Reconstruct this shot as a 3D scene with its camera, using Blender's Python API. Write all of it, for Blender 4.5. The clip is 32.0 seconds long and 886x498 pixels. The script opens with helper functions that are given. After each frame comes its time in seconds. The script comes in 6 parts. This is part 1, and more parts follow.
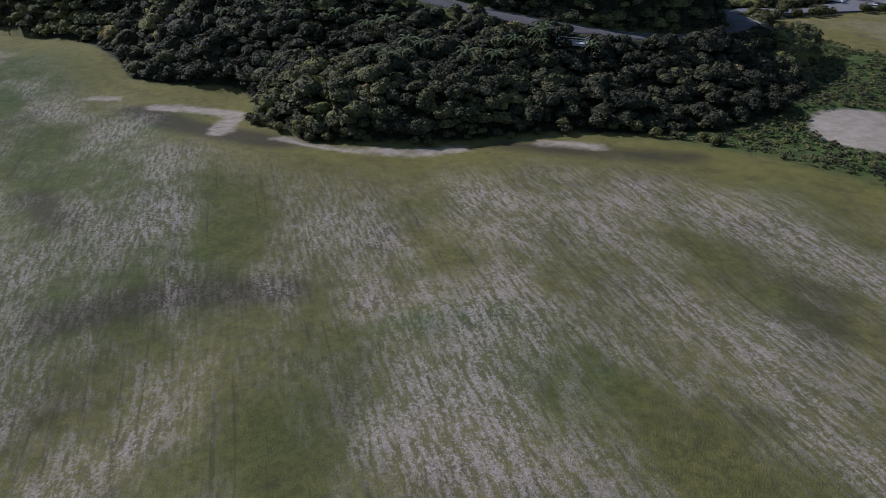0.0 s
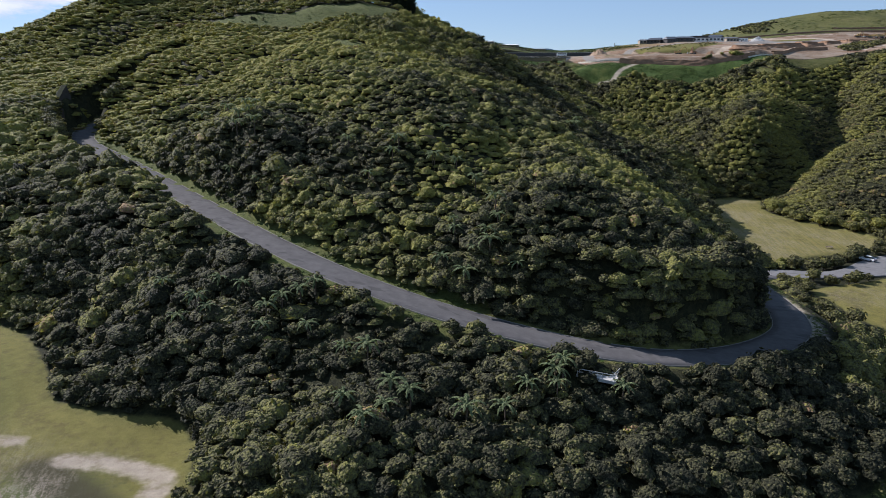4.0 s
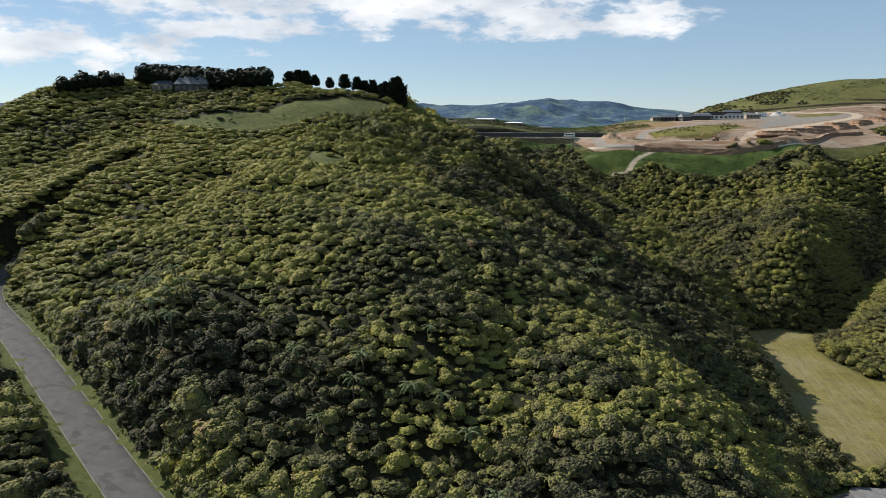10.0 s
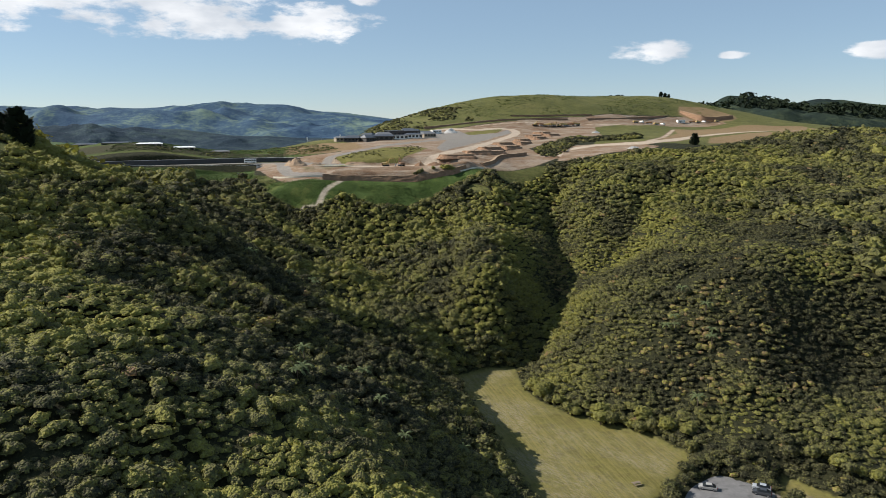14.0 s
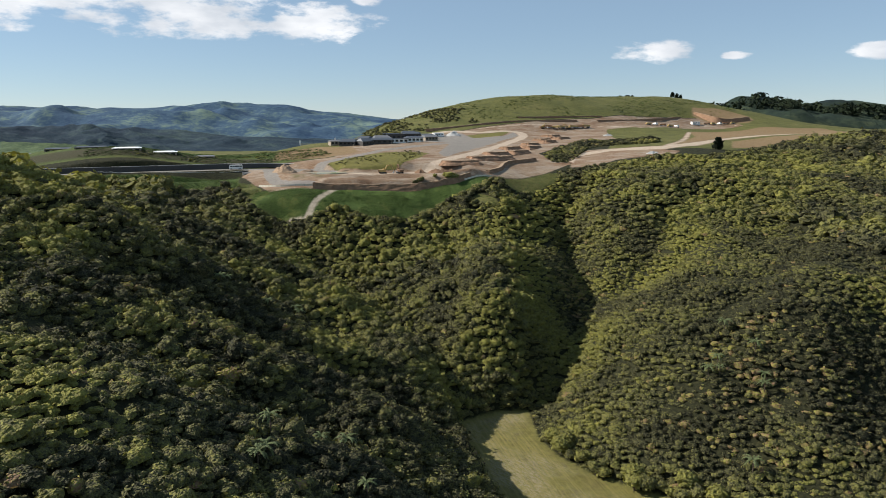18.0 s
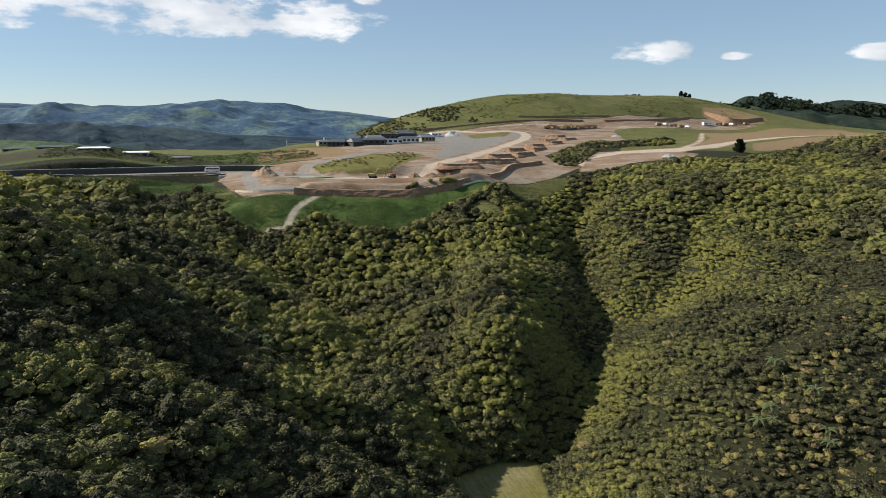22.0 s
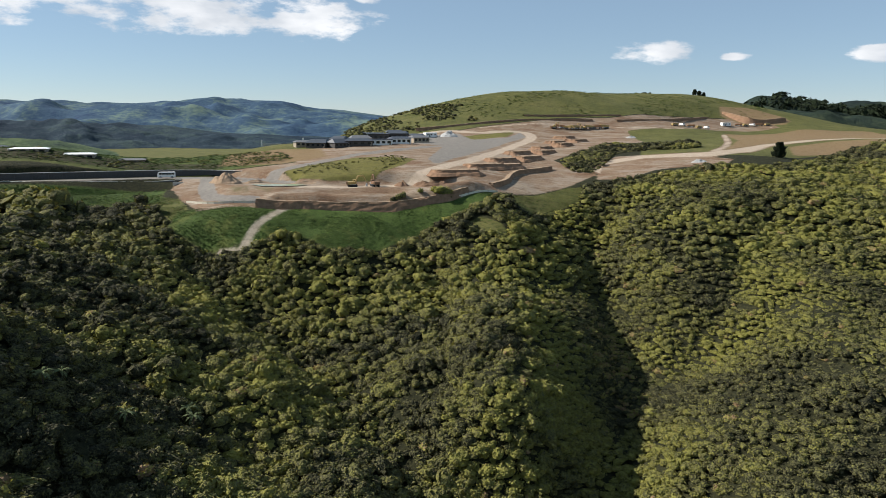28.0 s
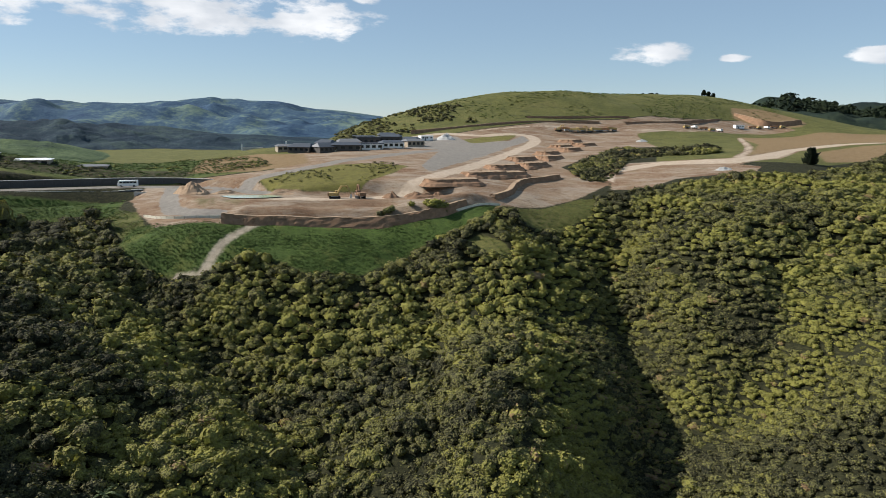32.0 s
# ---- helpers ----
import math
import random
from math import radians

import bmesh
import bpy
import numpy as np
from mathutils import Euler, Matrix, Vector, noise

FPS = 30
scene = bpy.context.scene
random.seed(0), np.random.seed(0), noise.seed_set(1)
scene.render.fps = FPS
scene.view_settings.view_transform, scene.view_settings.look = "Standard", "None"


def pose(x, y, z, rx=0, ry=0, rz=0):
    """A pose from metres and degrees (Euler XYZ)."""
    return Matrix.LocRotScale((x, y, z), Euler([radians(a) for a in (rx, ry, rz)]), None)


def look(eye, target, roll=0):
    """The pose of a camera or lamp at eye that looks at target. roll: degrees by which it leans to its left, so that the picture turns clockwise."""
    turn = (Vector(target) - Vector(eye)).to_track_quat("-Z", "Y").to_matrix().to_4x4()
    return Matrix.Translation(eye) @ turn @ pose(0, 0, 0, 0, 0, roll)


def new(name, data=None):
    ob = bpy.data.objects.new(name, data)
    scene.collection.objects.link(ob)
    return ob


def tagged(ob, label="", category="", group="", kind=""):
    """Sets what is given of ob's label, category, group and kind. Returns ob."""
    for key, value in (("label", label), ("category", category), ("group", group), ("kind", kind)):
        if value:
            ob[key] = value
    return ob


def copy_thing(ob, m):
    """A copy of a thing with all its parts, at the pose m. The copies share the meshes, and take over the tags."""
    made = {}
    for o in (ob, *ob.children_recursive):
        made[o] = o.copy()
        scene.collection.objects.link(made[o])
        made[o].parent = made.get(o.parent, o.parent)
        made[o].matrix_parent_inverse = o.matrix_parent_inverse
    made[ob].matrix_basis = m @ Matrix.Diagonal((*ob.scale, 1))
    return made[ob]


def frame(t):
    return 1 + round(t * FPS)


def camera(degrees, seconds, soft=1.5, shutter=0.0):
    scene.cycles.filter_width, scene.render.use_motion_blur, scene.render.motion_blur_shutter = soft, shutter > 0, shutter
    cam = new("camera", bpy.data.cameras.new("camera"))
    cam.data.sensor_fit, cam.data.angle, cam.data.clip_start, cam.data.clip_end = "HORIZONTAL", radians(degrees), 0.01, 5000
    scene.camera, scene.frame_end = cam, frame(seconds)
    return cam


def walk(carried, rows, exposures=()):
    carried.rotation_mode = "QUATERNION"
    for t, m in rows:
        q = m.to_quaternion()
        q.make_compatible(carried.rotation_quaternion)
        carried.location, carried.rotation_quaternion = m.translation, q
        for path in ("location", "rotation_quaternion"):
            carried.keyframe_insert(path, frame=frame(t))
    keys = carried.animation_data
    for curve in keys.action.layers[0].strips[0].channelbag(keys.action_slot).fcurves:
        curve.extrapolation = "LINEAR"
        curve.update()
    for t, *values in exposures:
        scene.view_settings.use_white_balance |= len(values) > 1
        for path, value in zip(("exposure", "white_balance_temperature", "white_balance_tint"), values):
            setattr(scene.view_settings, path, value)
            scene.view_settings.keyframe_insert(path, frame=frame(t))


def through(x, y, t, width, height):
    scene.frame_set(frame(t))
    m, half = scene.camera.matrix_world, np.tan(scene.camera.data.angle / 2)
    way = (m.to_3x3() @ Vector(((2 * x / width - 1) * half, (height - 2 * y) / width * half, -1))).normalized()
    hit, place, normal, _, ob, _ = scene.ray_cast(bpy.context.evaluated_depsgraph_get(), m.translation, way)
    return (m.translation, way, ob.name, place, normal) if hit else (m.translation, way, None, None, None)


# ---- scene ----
cam = camera(65.65, 32.0, soft=0.85)
PATH = [
    (0.0, (44.20, -148.89, 37.62), 25.70, -29.07, -0.01),
    (0.1, (43.78, -148.06, 37.99), 25.68, -29.01, -0.01),
    (0.2, (43.36, -147.23, 38.37), 25.65, -28.36, -0.00),
    (0.3, (42.95, -146.41, 38.74), 25.63, -27.31, 0.00),
    (0.4, (42.53, -145.58, 39.12), 25.61, -26.28, 0.00),
    (0.5, (42.12, -144.75, 39.49), 25.59, -26.22, 0.01),
    (1.0, (40.05, -140.56, 41.43), 25.55, -26.20, 0.06),
    (1.5, (38.05, -136.39, 43.51), 25.51, -26.24, 0.00),
    (1.6, (37.67, -135.53, 43.92), 25.52, -26.04, 0.00),
    (1.7, (37.29, -134.67, 44.34), 25.53, -25.17, 0.00),
    (1.8, (36.91, -133.82, 44.75), 25.55, -23.18, 0.00),
    (1.9, (36.53, -132.96, 45.16), 25.56, -20.57, 0.00),
    (2.0, (36.15, -132.11, 45.58), 25.57, -18.58, 0.00),
    (2.1, (35.77, -131.32, 45.91), 25.56, -16.89, 0.01),
    (2.2, (35.40, -130.52, 46.25), 25.54, -15.76, 0.02),
    (2.3, (35.03, -129.73, 46.58), 25.53, -14.88, 0.02),
    (2.4, (34.66, -128.94, 46.92), 25.51, -14.56, 0.03),
    (2.5, (34.29, -128.15, 47.25), 25.50, -14.56, 0.04),
    (3.0, (32.42, -124.16, 48.98), 25.46, -14.41, 0.11),
    (3.5, (30.69, -120.00, 50.88), 25.44, -14.36, 0.14),
    (4.0, (29.06, -115.86, 52.90), 25.50, -14.32, 0.19),
    (4.1, (28.75, -115.04, 53.32), 25.51, -14.30, 0.21),
    (4.2, (28.44, -114.23, 53.75), 25.51, -14.17, 0.23),
    (4.3, (28.13, -113.41, 54.17), 25.52, -13.42, 0.24),
    (4.4, (27.82, -112.59, 54.59), 25.53, -11.97, 0.26),
    (4.5, (27.52, -111.77, 55.01), 25.53, -11.31, 0.28),
    (4.7, (26.90, -110.25, 55.82), 25.55, -10.95, 0.23),
    (5.5, (24.45, -104.15, 59.05), 25.59, -10.90, 0.05),
    (6.5, (21.38, -96.54, 63.09), 25.65, -10.80, -0.18),
    (7.0, (19.92, -92.57, 64.83), 25.69, -10.73, -0.03),
    (7.5, (18.39, -88.50, 66.68), 25.74, -10.71, -0.04),
    (8.0, (16.54, -84.34, 68.74), 25.70, -10.68, -0.01),
    (8.5, (14.73, -80.18, 70.84), 25.70, -10.68, -0.02),
    (9.0, (13.09, -76.04, 72.96), 25.70, -10.73, 0.01),
    (9.5, (11.59, -71.98, 75.16), 25.79, -10.79, 0.00),
    (10.0, (10.09, -68.08, 77.29), 25.78, -10.74, 0.05),
    (10.5, (8.70, -64.15, 79.41), 25.82, -10.72, 0.02),
    (10.6, (8.43, -63.31, 79.80), 25.14, -10.85, 0.15),
    (10.7, (8.16, -62.47, 80.19), 24.90, -10.85, 0.09),
    (10.8, (7.88, -61.63, 80.58), 24.12, -10.85, 0.03),
    (10.9, (7.61, -60.79, 80.96), 21.97, -10.85, -0.03),
    (11.0, (7.34, -59.95, 81.35), 18.40, -10.85, -0.09),
    (11.1, (6.96, -59.06, 81.72), 13.60, -10.85, -0.15),
    (11.2, (6.59, -58.16, 82.09), 8.19, -10.85, -0.21),
    (11.3, (6.21, -57.26, 82.46), 3.90, -10.85, -0.27),
    (11.4, (5.84, -56.37, 82.83), 0.88, -10.85, -0.33),
    (11.5, (5.46, -55.47, 83.19), -0.20, -10.85, -0.39),
    (12.0, (3.68, -50.96, 85.08), -0.11, -10.96, -0.51),
    (12.5, (2.27, -46.62, 86.87), -0.15, -10.89, -0.46),
    (13.0, (1.16, -42.29, 88.54), -0.14, -10.87, -0.36),
    (13.5, (0.27, -37.89, 89.93), -0.17, -10.72, -0.30),
    (15.5, (-1.08, -20.25, 92.36), -0.07, -10.74, -0.46),
    (17.5, (-0.69, -3.00, 92.48), -0.00, -10.73, -0.34),
    (19.0, (0.00, 10.00, 92.00), 0.00, -10.68, -0.15),
    (21.0, (0.69, 27.37, 92.30), -0.03, -10.77, -0.08),
    (23.0, (1.16, 44.68, 91.85), -0.09, -10.77, 0.09),
    (26.5, (2.72, 74.72, 91.84), -0.08, -10.87, 0.23),
    (27.0, (2.92, 79.05, 91.78), -0.16, -10.90, 0.24),
    (27.5, (3.11, 83.33, 91.69), -0.17, -10.91, 0.28),
    (28.0, (3.30, 87.51, 91.62), -0.17, -10.84, 0.31),
    (28.5, (3.58, 91.73, 91.63), -0.13, -10.90, 0.32),
    (29.0, (3.83, 95.84, 91.69), -0.08, -10.90, 0.32),
    (29.5, (3.98, 99.84, 91.79), -0.11, -10.87, 0.23),
    (30.0, (4.03, 103.75, 91.92), -0.18, -10.80, 0.16),
    (30.5, (4.07, 107.68, 92.05), -0.23, -10.73, 0.14),
    (31.0, (4.19, 111.76, 92.15), -0.29, -10.70, 0.18),
    (31.5, (4.44, 116.04, 92.21), -0.31, -10.67, 0.29),
    (32.0, (4.83, 120.50, 92.23), -0.26, -10.78, 0.43),
]
EXPOSURES = [(0.0, -0.12, 5400, 22), (1.0, 0.08, 5450, 22), (2.0, 0.3, 5450, 20), (4.0, 0.6, 5850, 17), (7.0, 0.68, 6500, 12), (10.0, 0.62, 6500, 10), (32.0, 0.6, 6500, 10)]


def aim(eye, yaw, pitch, roll):
    return pose(*eye, 90 + pitch, 0, yaw) @ pose(0, 0, 0, 0, 0, roll)


walk(cam, [(t, aim(*row)) for t, *row in PATH], EXPOSURES)

# ---- light ----
SUN_WAY = Vector((-0.80, 0.13, 0.585)).normalized()


def sky():
    world = bpy.data.worlds.new("sky")
    scene.world = world
    world.use_nodes = True
    tree = world.node_tree
    tree.nodes.clear()
    add, link = tree.nodes.new, tree.links.new

    def calc(kind, a, b=0.0):
        n = add("ShaderNodeMath")
        n.operation = kind
        for i, v in enumerate((a, b)):
            if isinstance(v, (int, float)):
                n.inputs[i].default_value = v
            else:
                link(v, n.inputs[i])
        return n.outputs[0]

    air = add("ShaderNodeTexSky")
    air.sky_type, air.sun_disc, air.altitude = "NISHITA", False, 1500
    air.sun_elevation, air.sun_rotation = math.asin(SUN_WAY.z), math.atan2(SUN_WAY.x, SUN_WAY.y)
    air.air_density, air.dust_density, air.ozone_density = 0.9, 0.0, 2.0
    way = add("ShaderNodeTexCoord").outputs["Generated"]
    part_of = add("ShaderNodeSeparateXYZ")
    link(way, part_of.inputs[0])
    x, y, z = part_of.outputs
    turn, rise = calc("ARCTAN2", x, y), calc("ARCSINE", z)
    flat = add("ShaderNodeCombineXYZ")
    link(calc("MULTIPLY", turn, 9.0), flat.inputs[0])
    link(calc("MULTIPLY", rise, 24.0), flat.inputs[1])
    puff = add("ShaderNodeTexNoise")
    puff.inputs["Scale"].default_value, puff.inputs["Detail"].default_value, puff.inputs["Roughness"].default_value = 1.7, 10.0, 0.6
    link(flat.outputs[0], puff.inputs["Vector"])
    # cloud banks: bearing and height of the middle, half width, half height, in radians
    banks = [(-0.47, 0.165, 0.23, 0.048), (-0.32, 0.132, 0.11, 0.028), (-0.175, 0.128, 0.085, 0.026), (-0.10, 0.161, 0.022, 0.010), (0.30, 0.088, 0.055, 0.014),
             (0.57, 0.078, 0.05, 0.012), (0.39, 0.080, 0.02, 0.006), (-0.80, 0.165, 0.32, 0.040), (-1.05, 0.090, 0.28, 0.030), (-0.72, 0.120, 0.14, 0.018)]
    most = None
    for u, v, a, b in banks:
        d = calc("ADD", calc("POWER", calc("ABSOLUTE", calc("DIVIDE", calc("SUBTRACT", turn, u), a)), 2.0),
                 calc("POWER", calc("ABSOLUTE", calc("DIVIDE", calc("SUBTRACT", rise, v), b)), 2.0))
        d = calc("SUBTRACT", 1.0, d)
        most = d if most is None else calc("MAXIMUM", most, d)
    most = calc("MAXIMUM", most, -1.2)
    heap = calc("ADD", calc("MULTIPLY", most, 0.32), calc("MULTIPLY", calc("SUBTRACT", puff.outputs[0], 0.47), 1.5))
    soft = add("ShaderNodeMapRange")
    soft.interpolation_type = "SMOOTHSTEP"
    soft.inputs["From Min"].default_value, soft.inputs["From Max"].default_value = 0.0, 0.30
    link(heap, soft.inputs["Value"])
    shade = add("ShaderNodeTexNoise")
    shade.inputs["Scale"].default_value, shade.inputs["Detail"].default_value = 0.9, 6.0
    link(flat.outputs[0], shade.inputs["Vector"])
    grey = add("ShaderNodeValToRGB")
    grey.color_ramp.elements[0].position, grey.color_ramp.elements[0].color = 0.32, (0.50, 0.55, 0.62, 1)
    grey.color_ramp.elements[1].position, grey.color_ramp.elements[1].color = 0.62, (0.95, 0.96, 0.98, 1)
    link(shade.outputs[0], grey.inputs[0])
    blue, white = add("ShaderNodeBackground"), add("ShaderNodeBackground")
    blue.inputs["Strength"].default_value = 0.064
    white.inputs["Strength"].default_value = 0.72
    pale = add("ShaderNodeMix")
    pale.data_type = "RGBA"
    pale.inputs[0].default_value, pale.inputs[7].default_value = 0.45, (4.0, 5.7, 7.3, 1)
    link(air.outputs[0], pale.inputs[6])
    link(pale.outputs[2], blue.inputs["Color"])
    link(grey.outputs[0], white.inputs["Color"])
    mix, out = add("ShaderNodeMixShader"), add("ShaderNodeOutputWorld")
    link(calc("MULTIPLY", soft.outputs[0], 0.92), mix.inputs[0])
    link(blue.outputs[0], mix.inputs[1])
    link(white.outputs[0], mix.inputs[2])
    link(mix.outputs[0], out.inputs["Surface"])


sky()
sun_lamp = bpy.data.lights.new("sun", "SUN")
sun_lamp.energy, sun_lamp.angle, sun_lamp.color = 5.0, radians(0.6), (1.0, 0.945, 0.86)
sun = new("sun", sun_lamp)
sun.matrix_world = look((0, 0, 400), Vector((0, 0, 400)) - SUN_WAY)

# ---- materials ----
def shader(name, rough=0.85, gloss=0.3, metal=0.0):
    m = bpy.data.materials.new(name)
    m.use_nodes = True
    p = m.node_tree.nodes["Principled BSDF"]
    p.inputs["Roughness"].default_value, p.inputs["Metallic"].default_value = rough, metal
    p.inputs["Specular IOR Level"].default_value = gloss
    return m, m.node_tree, p


class Pen:
    """Short hand for node trees."""

    def __init__(self, tree):
        self.t = tree

    def put(self, kind, **values):
        n = self.t.nodes.new(kind)
        for k, v in values.items():
            n.inputs[k.replace("_", " ")].default_value = v
        return n

    def join(self, a, b):
        self.t.links.new(a, b)

    def place(self):
        return self.put("ShaderNodeNewGeometry").outputs["Position"]

    def noise(self, scale, detail=4.0, rough=0.55, vector=None, stretch=None, turn=None):
        n = self.put("ShaderNodeTexNoise", Scale=scale, Detail=detail, Roughness=rough)
        v = vector if vector is not None else self.place()
        if stretch:
            m = self.put("ShaderNodeMapping", Scale=stretch, Rotation=(0, 0, turn or 0.0))
            m.vector_type = "POINT" if turn is None else "TEXTURE"
            self.join(v, m.inputs["Vector"])
            v = m.outputs[0]
        self.join(v, n.inputs["Vector"])
        return n.outputs[0]

    def ramp(self, fac, *stops):
        r = self.put("ShaderNodeValToRGB")
        e = r.color_ramp.elements
        while len(e) < len(stops):
            e.new(0.5)
        for el, (at, c) in zip(e, stops):
            el.position, el.color = at, (*c, 1) if len(c) == 3 else c
        self.join(fac, r.inputs[0])
        return r.outputs[0]

    def math(self, kind, a, b=0.0, clamp=False):
        n = self.put("ShaderNodeMath")
        n.operation, n.use_clamp = kind, clamp
        for i, v in enumerate((a, b)):
            if isinstance(v, (int, float)):
                n.inputs[i].default_value = v
            else:
                self.join(v, n.inputs[i])
        return n.outputs[0]

    def span(self, value, lo, hi):
        n = self.put("ShaderNodeMapRange")
        n.interpolation_type = "SMOOTHSTEP"
        n.inputs["From Min"].default_value, n.inputs["From Max"].default_value = lo, hi
        self.join(value, n.inputs["Value"])
        return n.outputs[0]

    def mix(self, fac, a, b, blend="MIX"):
        n = self.put("ShaderNodeMix")
        n.data_type, n.blend_type = "RGBA", blend
        for i, v in ((0, fac), (6, a), (7, b)):
            if isinstance(v, (int, float)):
                n.inputs[i].default_value = v
            elif isinstance(v, tuple):
                n.inputs[i].default_value = (*v, 1)
            else:
                self.join(v, n.inputs[i])
        return n.outputs[2]

    def attr(self, name):
        n = self.put("ShaderNodeAttribute")
        n.attribute_name = name
        return n.outputs["Fac"]

    def bump(self, height, p, strength=0.4, distance=0.05):
        b = self.put("ShaderNodeBump", Strength=strength, Distance=distance)
        self.join(height, b.inputs["Height"])
        self.join(b.outputs[0], p.inputs["Normal"])


def plain(name, colour, rough=0.6, gloss=0.4, metal=0.0, vary=0.18, size=1.5, bump=0.0):
    """A painted or bare surface with soft wear at two scales."""
    m, tree, p = shader(name, rough, gloss, metal)
    k = Pen(tree)
    v = k.put("ShaderNodeTexCoord").outputs["Object"]
    wear = k.math("ADD", k.math("MULTIPLY", k.noise(size, 5, vector=v), 0.6), k.math("MULTIPLY", k.noise(size * 9, 3, vector=v), 0.4))
    lo, hi = tuple(c * (1 - vary) for c in colour), tuple(min(1, c * (1 + vary)) for c in colour)
    k.join(k.ramp(wear, (0.3, lo), (0.7, hi)), p.inputs["Base Color"])
    if bump:
        k.bump(wear, p, bump, 0.03)
    return m


def leaf_material(name, stops, grain=3.2, through=0.22):
    """Foliage: the tone attribute picks the kind of plant and, in the bush, carries slope light and shade; islands and
    noise vary each tuft.
    """
    m, tree, p = shader(name, 0.75, 0.12)
    k = Pen(tree)
    tone = k.attr("tone")
    geo = k.put("ShaderNodeNewGeometry")
    own = k.math("MULTIPLY", k.math("SUBTRACT", geo.outputs["Random Per Island"], 0.5), 0.20)
    fine, leaf = k.noise(grain * 0.4, 2, 0.6), k.noise(grain, 4, 0.75)
    cell = k.put("ShaderNodeTexVoronoi", Scale=grain * 0.75, Randomness=1.0)
    k.join(k.place(), cell.inputs["Vector"])
    tip = k.put("ShaderNodeSeparateColor")
    k.join(cell.outputs["Color"], tip.inputs[0])
    own = k.math("ADD", own, k.math("MULTIPLY", k.math("SUBTRACT", tip.outputs[0], 0.5), 0.22))
    body = k.math("ADD", k.math("ADD", tone, own), k.math("ADD", k.math("MULTIPLY", k.math("SUBTRACT", fine, 0.5), 0.45), k.math("MULTIPLY", k.math("SUBTRACT", leaf, 0.5), 1.3)))
    col = k.ramp(body, *stops)
    k.join(col, p.inputs["Base Color"])
    k.bump(k.math("SUBTRACT", k.math("ADD", k.math("MULTIPLY", fine, 0.8), k.math("MULTIPLY", leaf, 0.6)), k.math("MULTIPLY", cell.outputs["Distance"], 1.3)), p, 1.0, 0.30)
    see = k.put("ShaderNodeBsdfTranslucent")
    k.join(k.mix(1.0, col, (1.0, 1.0, 0.55), "MULTIPLY"), see.inputs["Color"])
    both = k.put("ShaderNodeMixShader", Fac=through)
    k.join(p.outputs[0], both.inputs[1])
    k.join(see.outputs[0], both.inputs[2])
    k.join(both.outputs[0], tree.nodes["Material Output"].inputs["Surface"])
    return m


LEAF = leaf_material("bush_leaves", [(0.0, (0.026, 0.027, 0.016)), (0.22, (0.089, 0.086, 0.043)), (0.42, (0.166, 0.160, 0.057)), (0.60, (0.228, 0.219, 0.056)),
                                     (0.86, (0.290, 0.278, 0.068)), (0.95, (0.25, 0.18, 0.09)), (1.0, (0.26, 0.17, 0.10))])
FERN = leaf_material("fern_fronds", [(0.0, (0.08, 0.11, 0.055)), (0.5, (0.18, 0.22, 0.10)), (1.0, (0.28, 0.31, 0.17))], 8.0, 0.25)
PINE = leaf_material("pine_needles", [(0.0, (0.008, 0.013, 0.007)), (0.5, (0.018, 0.028, 0.013)), (1.0, (0.035, 0.045, 0.02))], 6.0, 0.05)
SWARD = leaf_material("long_grass", [(0.0, (0.030, 0.050, 0.012)), (0.35, (0.060, 0.105, 0.022)), (0.6, (0.105, 0.130, 0.034)), (1.0, (0.16, 0.15, 0.055))], 5.0, 0.2)
BARK = plain("bark", (0.09, 0.07, 0.05), 0.9, 0.2, vary=0.4, size=3, bump=0.5)


